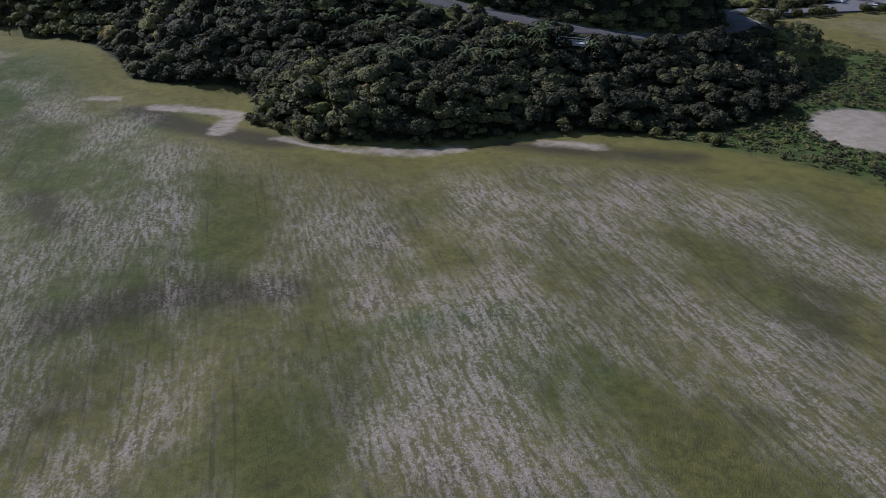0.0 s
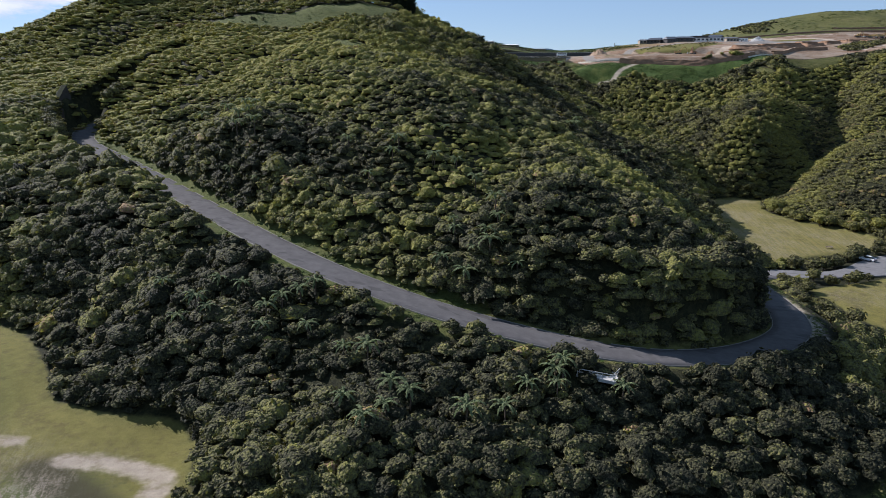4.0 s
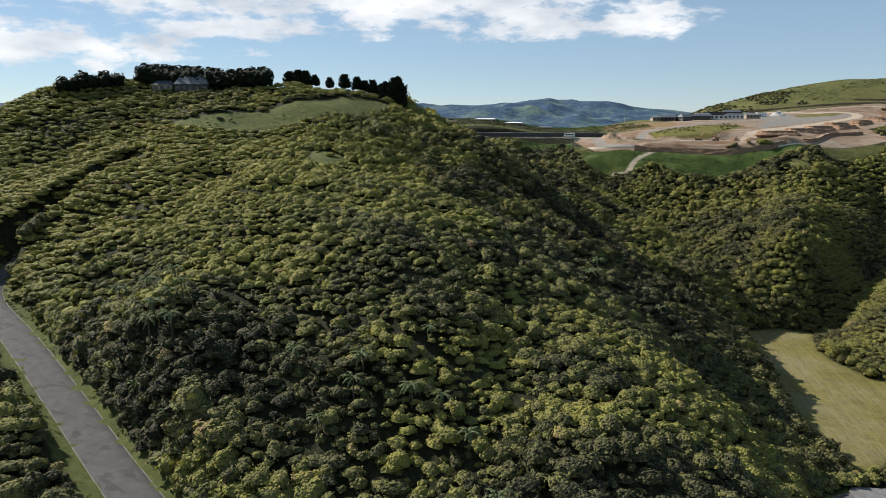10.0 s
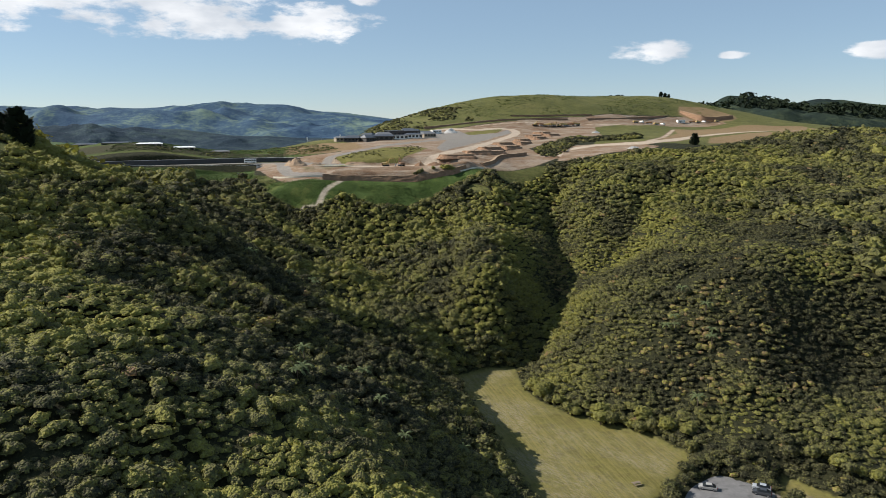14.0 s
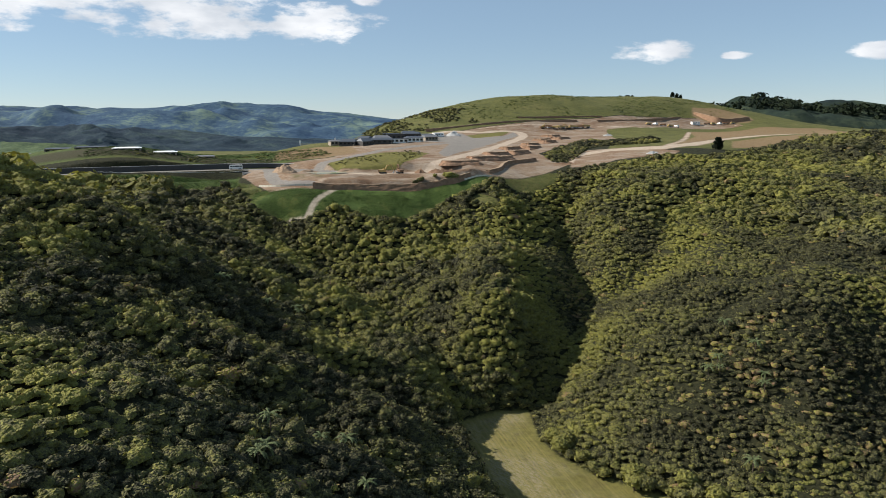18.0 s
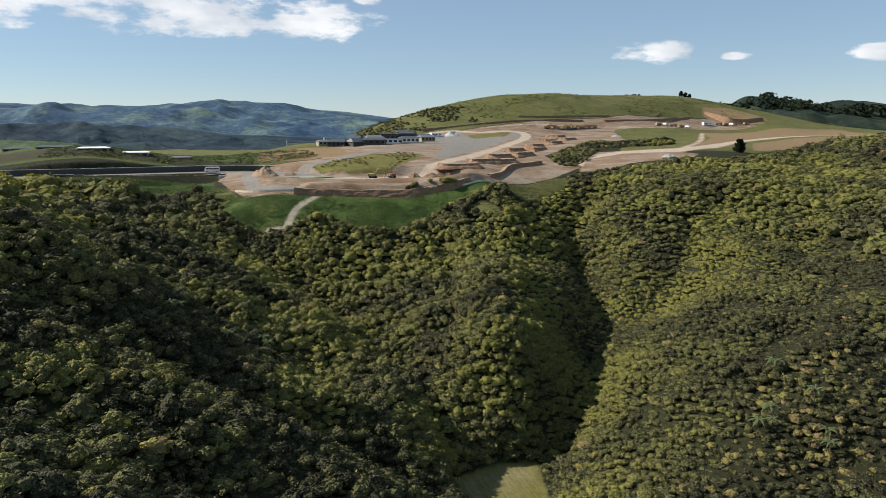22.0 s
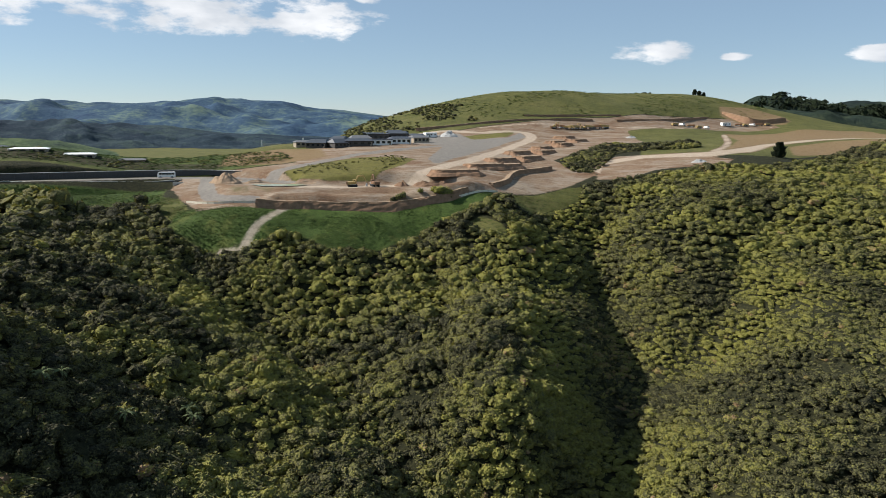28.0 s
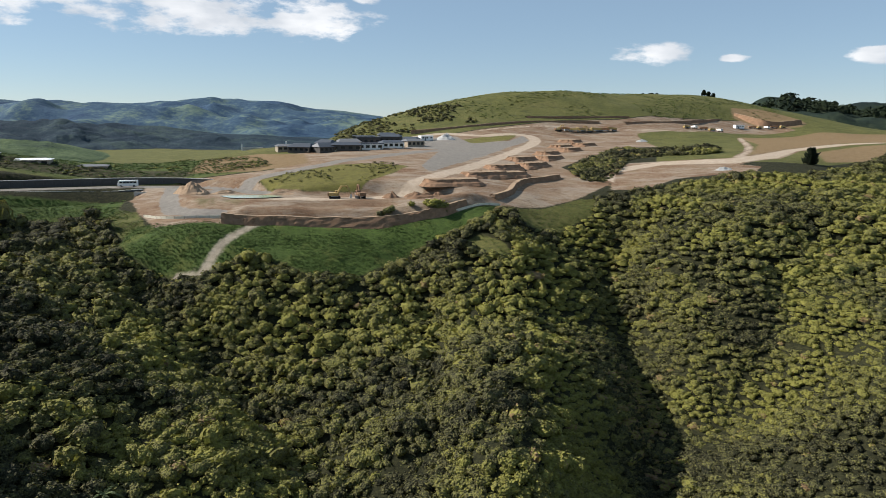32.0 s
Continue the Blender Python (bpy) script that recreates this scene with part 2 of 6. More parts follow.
def ground_material():
    m, tree, p = shader("ground", 0.95, 0.15)
    k = Pen(tree)
    wob = k.math("MULTIPLY", k.math("SUBTRACT", k.noise(0.5, 5, 0.65), 0.5), 2.2)

    def area(name, soft=0.5):
        return k.span(k.math("ADD", k.attr(name), wob), -soft, soft)

    broad, mid, fine = k.noise(0.045, 5, 0.6), k.noise(0.5, 4, 0.6), k.noise(7.0, 3, 0.7)
    # undergrowth and soil below the bush, near black to deepen the shade between crowns
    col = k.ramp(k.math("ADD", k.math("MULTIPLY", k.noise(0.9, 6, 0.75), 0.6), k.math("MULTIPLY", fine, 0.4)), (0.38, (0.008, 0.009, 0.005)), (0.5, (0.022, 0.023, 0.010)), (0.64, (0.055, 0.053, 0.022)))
    # pasture
    blades = k.math("ADD", k.math("MULTIPLY", mid, 0.5), k.math("MULTIPLY", fine, 0.5))
    green = k.ramp(k.math("ADD", k.math("MULTIPLY", broad, 0.4), k.math("MULTIPLY", blades, 0.6)), (0.32, (0.048, 0.054, 0.016)), (0.5, (0.102, 0.102, 0.030)), (0.68, (0.170, 0.145, 0.060)))
    speck = k.span(k.noise(0.9, 4, 0.7), 0.54, 0.66)
    green = k.mix(k.math("MULTIPLY", speck, 0.55), green, (0.034, 0.042, 0.016))
    green = k.mix(k.math("MULTIPLY", k.span(k.noise(0.16, 6, 0.72, stretch=(0.7, 1.0, 2.5)), 0.50, 0.64), 0.55), green, (0.040, 0.048, 0.018))
    dry = k.ramp(k.math("ADD", k.math("MULTIPLY", mid, 0.5), k.math("MULTIPLY", fine, 0.5)), (0.3, (0.104, 0.096, 0.024)), (0.7, (0.205, 0.175, 0.050)))
    dry = k.mix(k.math("MULTIPLY", k.span(k.noise(0.28, 6, 0.75), 0.48, 0.66), 0.6), dry, (0.075, 0.058, 0.026))
    stripe = k.span(k.noise(1.0, 3, 0.6, stretch=(16.0, 0.75, 1.0), turn=radians(104)), 0.42, 0.60)
    dry = k.mix(k.math("MULTIPLY", k.math("MULTIPLY", stripe, k.attr("lawn")), 0.55), dry, (0.255, 0.205, 0.072))
    grass = k.mix(k.attr("dry"), green, dry)
    lush = k.ramp(k.math("ADD", k.math("MULTIPLY", mid, 0.5), k.math("MULTIPLY", fine, 0.5)), (0.3, (0.028, 0.048, 0.012)), (0.7, (0.085, 0.130, 0.028)))
    sward = k.noise(1.6, 5, 0.75)
    lush = k.mix(k.math("MULTIPLY", k.span(sward, 0.46, 0.62), 0.6), lush, (0.022, 0.036, 0.011))
    lush = k.mix(k.math("MULTIPLY", k.span(k.noise(0.12, 5, 0.6), 0.52, 0.68), 0.5), lush, (0.125, 0.130, 0.035))
    grass = k.mix(k.attr("lush"), grass, lush)
    # mown rows of straw
    rows = k.noise(1.0, 3, 0.6, stretch=(2.4, 0.5, 1.0), turn=radians(-48))
    clump, swath = k.noise(2.6, 5, 0.8), k.noise(0.06, 6, 0.64, stretch=(1.6, 0.9, 1.0), turn=radians(-48))
    grass = k.mix(k.math("MULTIPLY", k.math("MULTIPLY", k.span(k.noise(1.3, 6, 0.8), 0.47, 0.60), 0.55), k.attr("straw")), grass, (0.050, 0.050, 0.020))
    lines = k.span(k.math("ADD", k.math("MULTIPLY", rows, 0.45), k.math("MULTIPLY", clump, 0.55)), 0.45, 0.56)
    cover = k.span(swath, 0.37, 0.64)
    straw = k.math("MULTIPLY", k.math("MULTIPLY", cover, k.math("ADD", k.math("MULTIPLY", lines, 0.8), 0.12)), k.attr("straw"))
    pale = k.ramp(k.math("ADD", k.math("MULTIPLY", fine, 0.4), k.math("MULTIPLY", k.noise(3.2, 6, 0.85), 0.6)), (0.36, (0.12, 0.100, 0.072)), (0.64, (0.52, 0.44, 0.37)))
    mud = k.math("MAXIMUM", k.math("MULTIPLY", k.span(k.noise(0.055, 6, 0.62, stretch=(1.3, 0.8, 1.0)), 0.54, 0.68), k.math("MULTIPLY", k.attr("straw"), 0.6)), k.math("MULTIPLY", area("mud", 2.0), 0.88))
    furrow = k.math("MULTIPLY", k.math("MULTIPLY", k.span(k.noise(1.0, 2, 0.5, stretch=(26.0, 0.55, 1.0), turn=radians(-48)), 0.60, 0.70), k.attr("straw")), 0.5)
    grass = k.mix(k.math("MAXIMUM", mud, furrow), grass, (0.046, 0.040, 0.022))
    grass = k.mix(k.math("MULTIPLY", straw, 0.95), grass, pale)
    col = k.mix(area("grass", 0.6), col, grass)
    clay = k.ramp(k.math("ADD", k.math("MULTIPLY", k.noise(0.05, 7, 0.68, stretch=(0.8, 1.6, 3.0)), 0.6), k.math("MULTIPLY", fine, 0.4)), (0.32, (0.085, 0.048, 0.028)), (0.43, (0.165, 0.098, 0.058)), (0.50, (0.225, 0.155, 0.102)), (0.57, (0.25, 0.19, 0.135)), (0.68, (0.40, 0.32, 0.23)))
    rut = k.span(k.noise(0.35, 6, 0.7, stretch=(0.35, 2.2, 2.0)), 0.52, 0.66)
    clay = k.mix(k.math("MULTIPLY", rut, 0.6), clay, (0.105, 0.066, 0.042))
    clay = k.mix(k.math("MULTIPLY", k.span(k.noise(0.09, 6, 0.72, stretch=(0.5, 1.4, 2.0)), 0.48, 0.60), 0.7), clay, (0.30, 0.25, 0.195))
    clay = k.mix(k.math("MULTIPLY", k.span(k.noise(0.7, 6, 0.8, stretch=(0.4, 1.6, 1.0)), 0.50, 0.62), 0.55), clay, (0.125, 0.075, 0.048))
    clay = k.mix(k.math("MULTIPLY", k.span(k.noise(0.05, 5, 0.7), 0.60, 0.70), 0.6), clay, (0.105, 0.098, 0.040))
    col = k.mix(area("clay", 0.5), col, clay)
    stones = k.ramp(k.math("ADD", k.math("MULTIPLY", mid, 0.4), k.math("MULTIPLY", k.noise(14, 2, 0.7), 0.6)), (0.3, (0.125, 0.115, 0.102)), (0.7, (0.275, 0.250, 0.220)))
    col = k.mix(area("gravel", 0.4), col, stones)
    bare = k.ramp(blades, (0.3, (0.205, 0.165, 0.125)), (0.7, (0.47, 0.40, 0.325)))
    col = k.mix(k.math("MULTIPLY", area("bare", 0.9), 0.85), col, bare)
    soil = k.ramp(k.math("ADD", k.math("MULTIPLY", mid, 0.5), k.math("MULTIPLY", fine, 0.5)), (0.3, (0.135, 0.090, 0.045)), (0.7, (0.25, 0.175, 0.095)))
    col = k.mix(area("brown", 1.5), col, soil)
    haul = k.ramp(blades, (0.3, (0.30, 0.235, 0.17)), (0.7, (0.52, 0.43, 0.34)))
    col = k.mix(k.math("MULTIPLY", area("haul", 0.7), 0.9), col, haul)
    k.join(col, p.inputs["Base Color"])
    k.bump(k.math("ADD", k.math("MULTIPLY", k.noise(1.4, 5, 0.7), 1.2), fine), p, 0.9, 0.16)
    return m


GROUND = ground_material()


def asphalt_material(name, dark, light):
    m, tree, p = shader(name, 0.95, 0.15)
    k = Pen(tree)
    chips, blot = k.noise(22, 3, 0.7), k.noise(0.55, 5, 0.6)
    col = k.ramp(k.math("ADD", k.math("MULTIPLY", blot, 0.65), k.math("MULTIPLY", chips, 0.35)), (0.32, dark), (0.68, light))
    # worn patches and repairs
    patch = k.span(k.noise(0.22, 2, 0.4, stretch=(1, 2.2, 1)), 0.62, 0.66)
    col = k.mix(k.math("MULTIPLY", patch, 0.45), col, tuple(c * 0.6 for c in dark))
    k.join(col, p.inputs["Base Color"])
    k.bump(chips, p, 0.5, 0.02)
    return m


ASPHALT = asphalt_material("old_asphalt", (0.070, 0.066, 0.066), (0.118, 0.112, 0.110))
KERB = plain("worn_kerb", (0.17, 0.16, 0.14), 0.9, 0.2, vary=0.4, size=0.8, bump=0.3)
CONCRETE = plain("concrete", (0.42, 0.41, 0.39), 0.85, 0.3, vary=0.2, size=0.6, bump=0.3)
DARK_WALL = plain("dark_retaining_wall", (0.075, 0.072, 0.07), 0.85, 0.3, vary=0.3, size=0.3, bump=0.4)

# ---- land form ----
# Spot heights of the bare ground, grouped by landform: x, y, z.
FRONT_BANK = [(-160, -12, 22), (-143, -6, 23), (-110, -17, 16), (-107, -31, 1), (-82, -24, 11), (-58, -22, 13), (-42, -29, 9), (-31, -20, 12.5), (-31, -8, 15),
              (-8, -45, 6), (-8, -22, 10.5), (21, -27, 5), (35, -12, 4), (44, 6, 3), (28, -2, 7), (46, -22, -1), (-200, -10, 28), (-240, -30, 30), (-198, 20, 38), (-225, 22, 40)]
MAIN_SPUR = [(-46, 0, 22), (-17, 5, 26), (-7, 21, 31), (3, 4, 21), (12, 9, 20), (11, 24, 23), (20, 22, 19), (24, 36, 14), (31, 50, 5), (-18, 42, 32), (-50, 14, 29), (-40, 30, 33), (-87, 28, 43),
             (-110, 38, 41), (-80, 49, 46), (-49, 73, 44), (-58, 74, 47), (-113, 98, 60), (-171, 42, 37), (-181, 77, 54), (-10, 108, 21), (8, 90, 7), (0, 70, 24),
             (-59, 152, 40), (-82, 167, 52), (-131, 190, 74), (-101, 190, 62), (-147, 208, 85), (-185, 206, 91)]
SUMMIT = [(-215, 195, 91), (-250, 180, 92), (-296, 150, 92), (-320, 124, 74), (-345, 108, 64), (-240, 120, 66), (-260, 60, 46), (-330, 40, 38), (-160, 140, 70), (-200, 140, 75),
          (-200, 260, 76), (-260, 260, 80), (-150, 260, 66), (-400, 200, 60)]
BACK_SLOPE = [(-32, 174, 27), (-55, 163, 39), (-80, 197, 50), (-36, 181, 24), (-59, 239, 37), (-28, 251, 27), (-71, 242, 43), (-110, 250, 56), (-100, 285, 47),
              (-9, 234, 25), (-4, 190, 8), (0, 150, 12), (-20, 215, 21), (-14, 150, 22)]
GULLY_HEAD = [(-37, 277, 29), (-56, 289, 37), (-59, 301, 46), (-10, 303, 43), (24, 290, 39), (24, 310, 48), (16, 230, 33), (22, 222, 27), (13, 241, 33), (26, 217, 8),
              (46, 272, 30), (42, 248, 24), (53, 262, 27), (60, 315, 42), (-88, 289, 43), (28, 268, 38), (-10, 262, 29), (64, 340, 54), (10, 216, 15)]
EAST_HILL = [(100, 199, 37), (90, 288, 42), (85, 166, 16), (131, 173, 15), (65, 199, 23), (78, 272, 27), (88, 254, 34), (131, 294, 46), (110, 306, 51), (72, 316, 52),
             (116, 333, 60), (192, 390, 65), (125, 215, 42), (160, 240, 46), (190, 280, 50), (240, 340, 60), (160, 170, 22), (200, 200, 36), (260, 250, 50), (330, 300, 58),
             (50, 178, 8), (80, 330, 58), (150, 350, 64)]
VALLEY_FLOOR = [(-150, -60, -1), (-60, -60, -1), (0, -70, -1), (60, -60, -2), (40, -120, -1), (-60, -140, -1), (60, -180, -1), (80, -10, -2), (70, 40, -3), (75, 80, -2), (110, 110, -1),
                (60, 125, 0), (30, 120, 0), (12, 185, 0), (25, 200, 0), (40, 150, 0), (150, 120, 0), (200, 110, 4), (-220, -90, 4), (-300, -160, 10), (120, -80, -2),
                (160, 0, -2), (180, 60, 0), (45, 70, -2), (260, 60, 10), (250, 160, 26), (200, -150, 0)]
PLATEAU = [(-30, 352, 65), (-115, 386, 65), (-70, 340, 62), (20, 350, 64), (60, 400, 68), (-97, 450, 73), (-97, 487, 75), (-34, 517, 77), (60, 520, 78), (162, 411, 73),
           (140, 480, 77), (251, 520, 80), (300, 430, 74), (251, 697, 85), (100, 600, 84), (-100, 560, 61), (-180, 475, 57), (-130, 520, 57), (-230, 480, 48), (-180, 395, 76.5), (-230, 420, 75), (-220, 340, 62), (-140, 330, 56), (-300, 330, 62)]
NORTH_HILLS = [(54, 690, 113), (132, 725, 114), (-10, 670, 100), (-60, 640, 84), (210, 760, 112), (276, 842, 119), (340, 860, 110), (420, 760, 86), (40, 800, 100), (-120, 760, 34), (400, 560, 80),
               (-250, 560, 36), (-400, 420, 38), (-300, 700, 22), (160, 900, 90), (480, 400, 70), (420, 200, 56)]
SPOTS = np.array(FRONT_BANK + MAIN_SPUR + SUMMIT + BACK_SLOPE + GULLY_HEAD + EAST_HILL + VALLEY_FLOOR + PLATEAU + NORTH_HILLS, float)

# creases of the hillsides in plan: line, rise (+) or cut (-), half width
CREASES = [([(66, 350), (61, 325), (59, 298), (56, 272), (50, 250), (41, 228), (33, 213)], -7.0, 9.0), ([(26, 338), (25, 300), (22, 265), (17, 238)], 4.0, 11.0),
           ([(6, 206), (-4, 222), (-24, 250), (-38, 272), (-52, 288), (-76, 306)], -6.0, 9.0), ([(-4, 322), (2, 295), (4, 262), (3, 240)], -3.5, 7.0), ([(12, 316), (13, 285), (11, 255)], 2.5, 6.0),
           ([(-120, 232), (-88, 236), (-58, 226), (-30, 214)], -4.5, 8.0), ([(-120, 270), (-90, 266), (-62, 258), (-36, 252)], 3.0, 8.0), ([(-110, 205), (-70, 196), (-36, 196), (-14, 202)], 3.0, 9.0),
           ([(-90, 178), (-56, 182), (-24, 184), (-4, 182)], -4.0, 8.0), ([(-70, 140), (-36, 140), (-10, 136), (4, 128)], -3.5, 9.0), ([(-60, 110), (-30, 122), (-6, 118)], 2.5, 8.0),
           ([(120, 330), (98, 300), (84, 280), (66, 262)], -2.5, 8.0), ([(130, 300), (108, 268), (86, 240), (62, 226)], 2.5, 10.0), ([(140, 262), (118, 240), (98, 214), (78, 196)], -3.0, 9.0),
           ([(125, 210), (108, 190), (98, 172), (88, 160)], 2.5, 8.0), ([(-95, 60), (-80, 36), (-70, 18)], -3.0, 8.0), ([(-40, 66), (-28, 40), (-24, 18)], -3.0, 8.0), ([(-60, 66), (-50, 40), (-46, 16)], 2.0, 8.0),
           ([(4, -1), (13, 3.5), (21, 12), (26, 24), (26, 36)], 4.5, 4.5), ([(-150, 100), (-140, 70), (-130, 40)], -3.0, 9.0)]


def plate(r2):
    return 0.5 * r2 * np.log(r2 + 1e-9)


def plate_weights(spots, soft=60.0):
    """A thin plate through the spot heights, slightly relaxed."""
    n = len(spots)
    p = spots[:, :2] / 100
    k = plate(((p[:, None] - p[None]) ** 2).sum(-1)) + np.eye(n) * soft * 1e-4
    a = np.zeros((n + 3, n + 3))
    a[:n, :n], a[:n, n], a[:n, n + 1:] = k, 1, p
    a[n, :n], a[n + 1:, :n] = 1, p.T
    return np.linalg.solve(a, np.concatenate([spots[:, 2], np.zeros(3)]))


WEIGHTS = plate_weights(SPOTS)


def plate_height(x, y):
    p, q = np.stack([x, y], -1).reshape(-1, 2) / 100, SPOTS[:, :2] / 100
    out = np.empty(len(p))
    for i in range(0, len(p), 20000):
        c = p[i:i + 20000]
        out[i:i + 20000] = plate(((c[:, None] - q[None]) ** 2).sum(-1)) @ WEIGHTS[:-3] + WEIGHTS[-3] + c @ WEIGHTS[-2:]
    return out.reshape(np.shape(x))


def lattice(i, j, seed):
    h = (i.astype(np.int64) * 374761393 + j.astype(np.int64) * 668265263 + seed * 974711) & 0x7FFFFFFF
    h = ((h ^ (h >> 13)) * 1274126177) & 0x7FFFFFFF
    return ((h ^ (h >> 16)) & 0xFFFF) / 65535.0


def ripple(x, y, size, seed=0):
    """Smooth noise from -1 to 1, of that size in metres."""
    u, v = np.asarray(x) / size, np.asarray(y) / size
    i, j = np.floor(u), np.floor(v)
    a, b = u - i, v - j
    a, b = a * a * (3 - 2 * a), b * b * (3 - 2 * b)
    top = lattice(i, j, seed) * (1 - a) + lattice(i + 1, j, seed) * a
    low = lattice(i, j + 1, seed) * (1 - a) + lattice(i + 1, j + 1, seed) * a
    return 2 * (top * (1 - b) + low * b) - 1


def inside(x, y, outline):
    """Metres inside (+) or outside (-) a closed outline."""
    o = np.array(outline, float)
    p = np.stack([np.ravel(x), np.ravel(y)], -1)
    best, odd = np.full(len(p), 1e9), np.zeros(len(p), bool)
    for a, b in zip(o, np.roll(o, -1, 0)):
        e = b - a
        s = np.clip(((p - a) @ e) / (e @ e), 0, 1)
        best = np.minimum(best, np.hypot(*(p - a - s[:, None] * e).T))
        cross = (a[1] > p[:, 1]) != (b[1] > p[:, 1])
        odd ^= cross & (p[:, 0] < (b[0] - a[0]) * (p[:, 1] - a[1]) / (b[1] - a[1] + 1e-12) + a[0])
    return np.where(odd, best, -best).reshape(np.shape(x))


def step(lo, hi, v):
    s = np.clip((v - lo) / (hi - lo), 0, 1)
    return s * s * (3 - 2 * s)


def smooth_line(points, n=8):
    """A curve through the points, n steps to each."""
    p = np.array(points, float)
    p = np.vstack([2 * p[0] - p[1], p, 2 * p[-1] - p[-2]])
    out = []
    for a, b, c, d in zip(p, p[1:], p[2:], p[3:]):
        for t in np.arange(n) / n:
            out.append(0.5 * (2 * b + (c - a) * t + (2 * a - 5 * b + 4 * c - d) * t * t + (3 * b - a - 3 * c + d) * t ** 3))
    out.append(p[-2])
    return np.array(out)


# ---- outlines of the ground, in plan ----
ROAD = [(-206, 112, 44), (-201, 92, 41), (-197, 74, 38.5), (-191.5, 57, 35.5), (-182, 43.5, 32.6), (-168, 34.5, 30.6), (-143, 25.5, 27.8), (-108, 11.8, 23.8), (-82, 1.3, 20.8), (-60, -6.8, 18.2), (-40, -12, 15.7), (-20, -14, 13.0),
        (0, -12.8, 10.5), (14, -8.5, 8.8), (24.5, 0.3, 7.3), (32, 11.5, 6.3), (36, 24, 5.4), (35.6, 36, 4.7), (32.5, 50, 3.5), (29, 63, 2.2), (27.5, 75, 0.8), (30, 85, -0.6), (37, 91, -1.0)]
FIELD = [(-138, -28), (-107, -32), (-90, -40), (-77, -48), (-63, -47), (-52, -44), (-44, -48), (-37, -57), (-25, -62), (-15, -61.5), (-7, -58), (2, -52), (9, -45), (28, -37), (43, -40), (53, -41.5),
         (80, -52), (140, -70), (260, -150), (260, -420), (-420, -420), (-420, -120), (-260, -50), (-185, -22)]
ROUGH = [(28, -37), (40, -28), (48, -15), (52, 4), (53, 30), (50, 55), (62, 44), (90, 36), (150, 40), (300, 30), (300, -150), (140, -70), (80, -52), (53, -41)]
DISC = [(63 + 11.5 * math.cos(a), -18.5 + 12 * math.sin(a)) for a in np.linspace(0, 2 * math.pi, 16, endpoint=False)]
LAWN = [(3.7, 199), (9, 204), (17, 207.5), (26.7, 208.5), (27.7, 188), (31.5, 178), (37.6, 170), (47, 161), (60, 152.5), (68, 140.5), (58, 127), (51, 119), (43.6, 112), (37, 104), (32.5, 98.6),
        (24.8, 112.7), (19, 129), (12, 154), (7, 179)]
PADDOCK = [(41, 78), (47, 69), (52, 57), (60, 46), (80, 38), (150, 42), (260, 60), (260, 90), (150, 96), (111, 104), (101.6, 114.5), (94.5, 122.7), (88, 131), (80, 115), (62, 100), (52, 90)]
CAR_PARK = [(31, 87), (30, 92), (36, 95), (45, 97.5), (51, 104), (55.5, 114), (61, 123.5), (66, 128), (72, 131), (78, 127), (82, 122.5), (78, 117), (74.7, 113), (67, 106), (60.5, 101), (52, 95), (40, 88.5)]
TRACK = [(40.5, 22), (39.5, 34), (36.5, 44), (33.5, 54), (31, 63), (29.5, 71)]
FOOTPATH = [(82, 121), (84, 114), (92, 106), (104, 99), (125, 92), (160, 84)]
SUMMIT_PADDOCK = [(-216, 140), (-198, 150), (-182, 160), (-170, 180), (-160, 197), (-148, 204), (-143, 194), (-145, 180), (-155, 164), (-165, 152), (-180, 139), (-198, 135)]
SUMMIT_GAP = [(-136, 130), (-130, 133), (-121, 128), (-118, 119), (-124, 116), (-131, 121)]
GREEN_BATTER = [(-91, 332), (-91, 322), (-86, 316), (-76, 312), (-62, 309), (-56, 313), (-50, 317), (-40, 313), (-30, 309), (-18, 312), (-10, 319), (-3, 326), (8, 330), (22, 342), (26, 350), (3, 338), (-11, 336), (-34, 335), (-55, 332), (-79, 332), (-85, 334)]
SLOPE_GRASS = [(26, 350), (40, 357), (56, 371), (62, 372), (58, 359), (46, 347), (36, 339), (30, 342)]
SLOPE_GAP = [(12, 325), (20, 317), (27, 315), (24, 323), (17, 329)]
LOW_SLOPE = [(-116, 352), (-106, 354), (-97, 350), (-88, 334), (-91, 325), (-98, 334), (-108, 345)]
CUT_LINE = [(-188, 38), (-193, 44.5), (-197, 52)]
WORKS = [(-112, 372), (-104, 362), (-97, 350), (-84, 331), (-62, 331), (-55, 333), (-34, 334), (-11, 335), (3, 337), (25, 350), (40, 358), (56, 372), (72, 392), (66, 398), (58, 424), (84, 466), (110, 508), (128, 512),
         (134, 560), (140, 600), (205, 640), (300, 700), (300, 740), (200, 690), (136, 640), (92, 622), (50, 590), (12, 556), (-18, 548), (-22, 500), (-55, 446), (-80, 444), (-62, 400), (-84, 396), (-104, 392)]
EAST_PAD = [(74, 388), (80, 410), (102, 421), (133, 416), (160, 436), (191, 478), (232, 506), (266, 520), (380, 560), (380, 566), (262, 528), (226, 514), (184, 484), (150, 446), (137, 434), (104, 432), (84, 424), (70, 400)]
BROWN_FIELD = [(150, 446), (186, 486), (232, 518), (270, 532), (380, 575), (380, 700), (314, 690), (240, 640), (216, 612), (188, 520)]
RIDGE_FIELD = [(180, 434), (225, 450), (330, 505), (380, 545), (268, 512), (236, 500), (196, 472)]
ISLAND = [(-63, 378), (-54, 366), (-43, 362), (-24, 366), (-13, 384), (-8, 400), (-20, 406), (-38, 401), (-52, 391)]
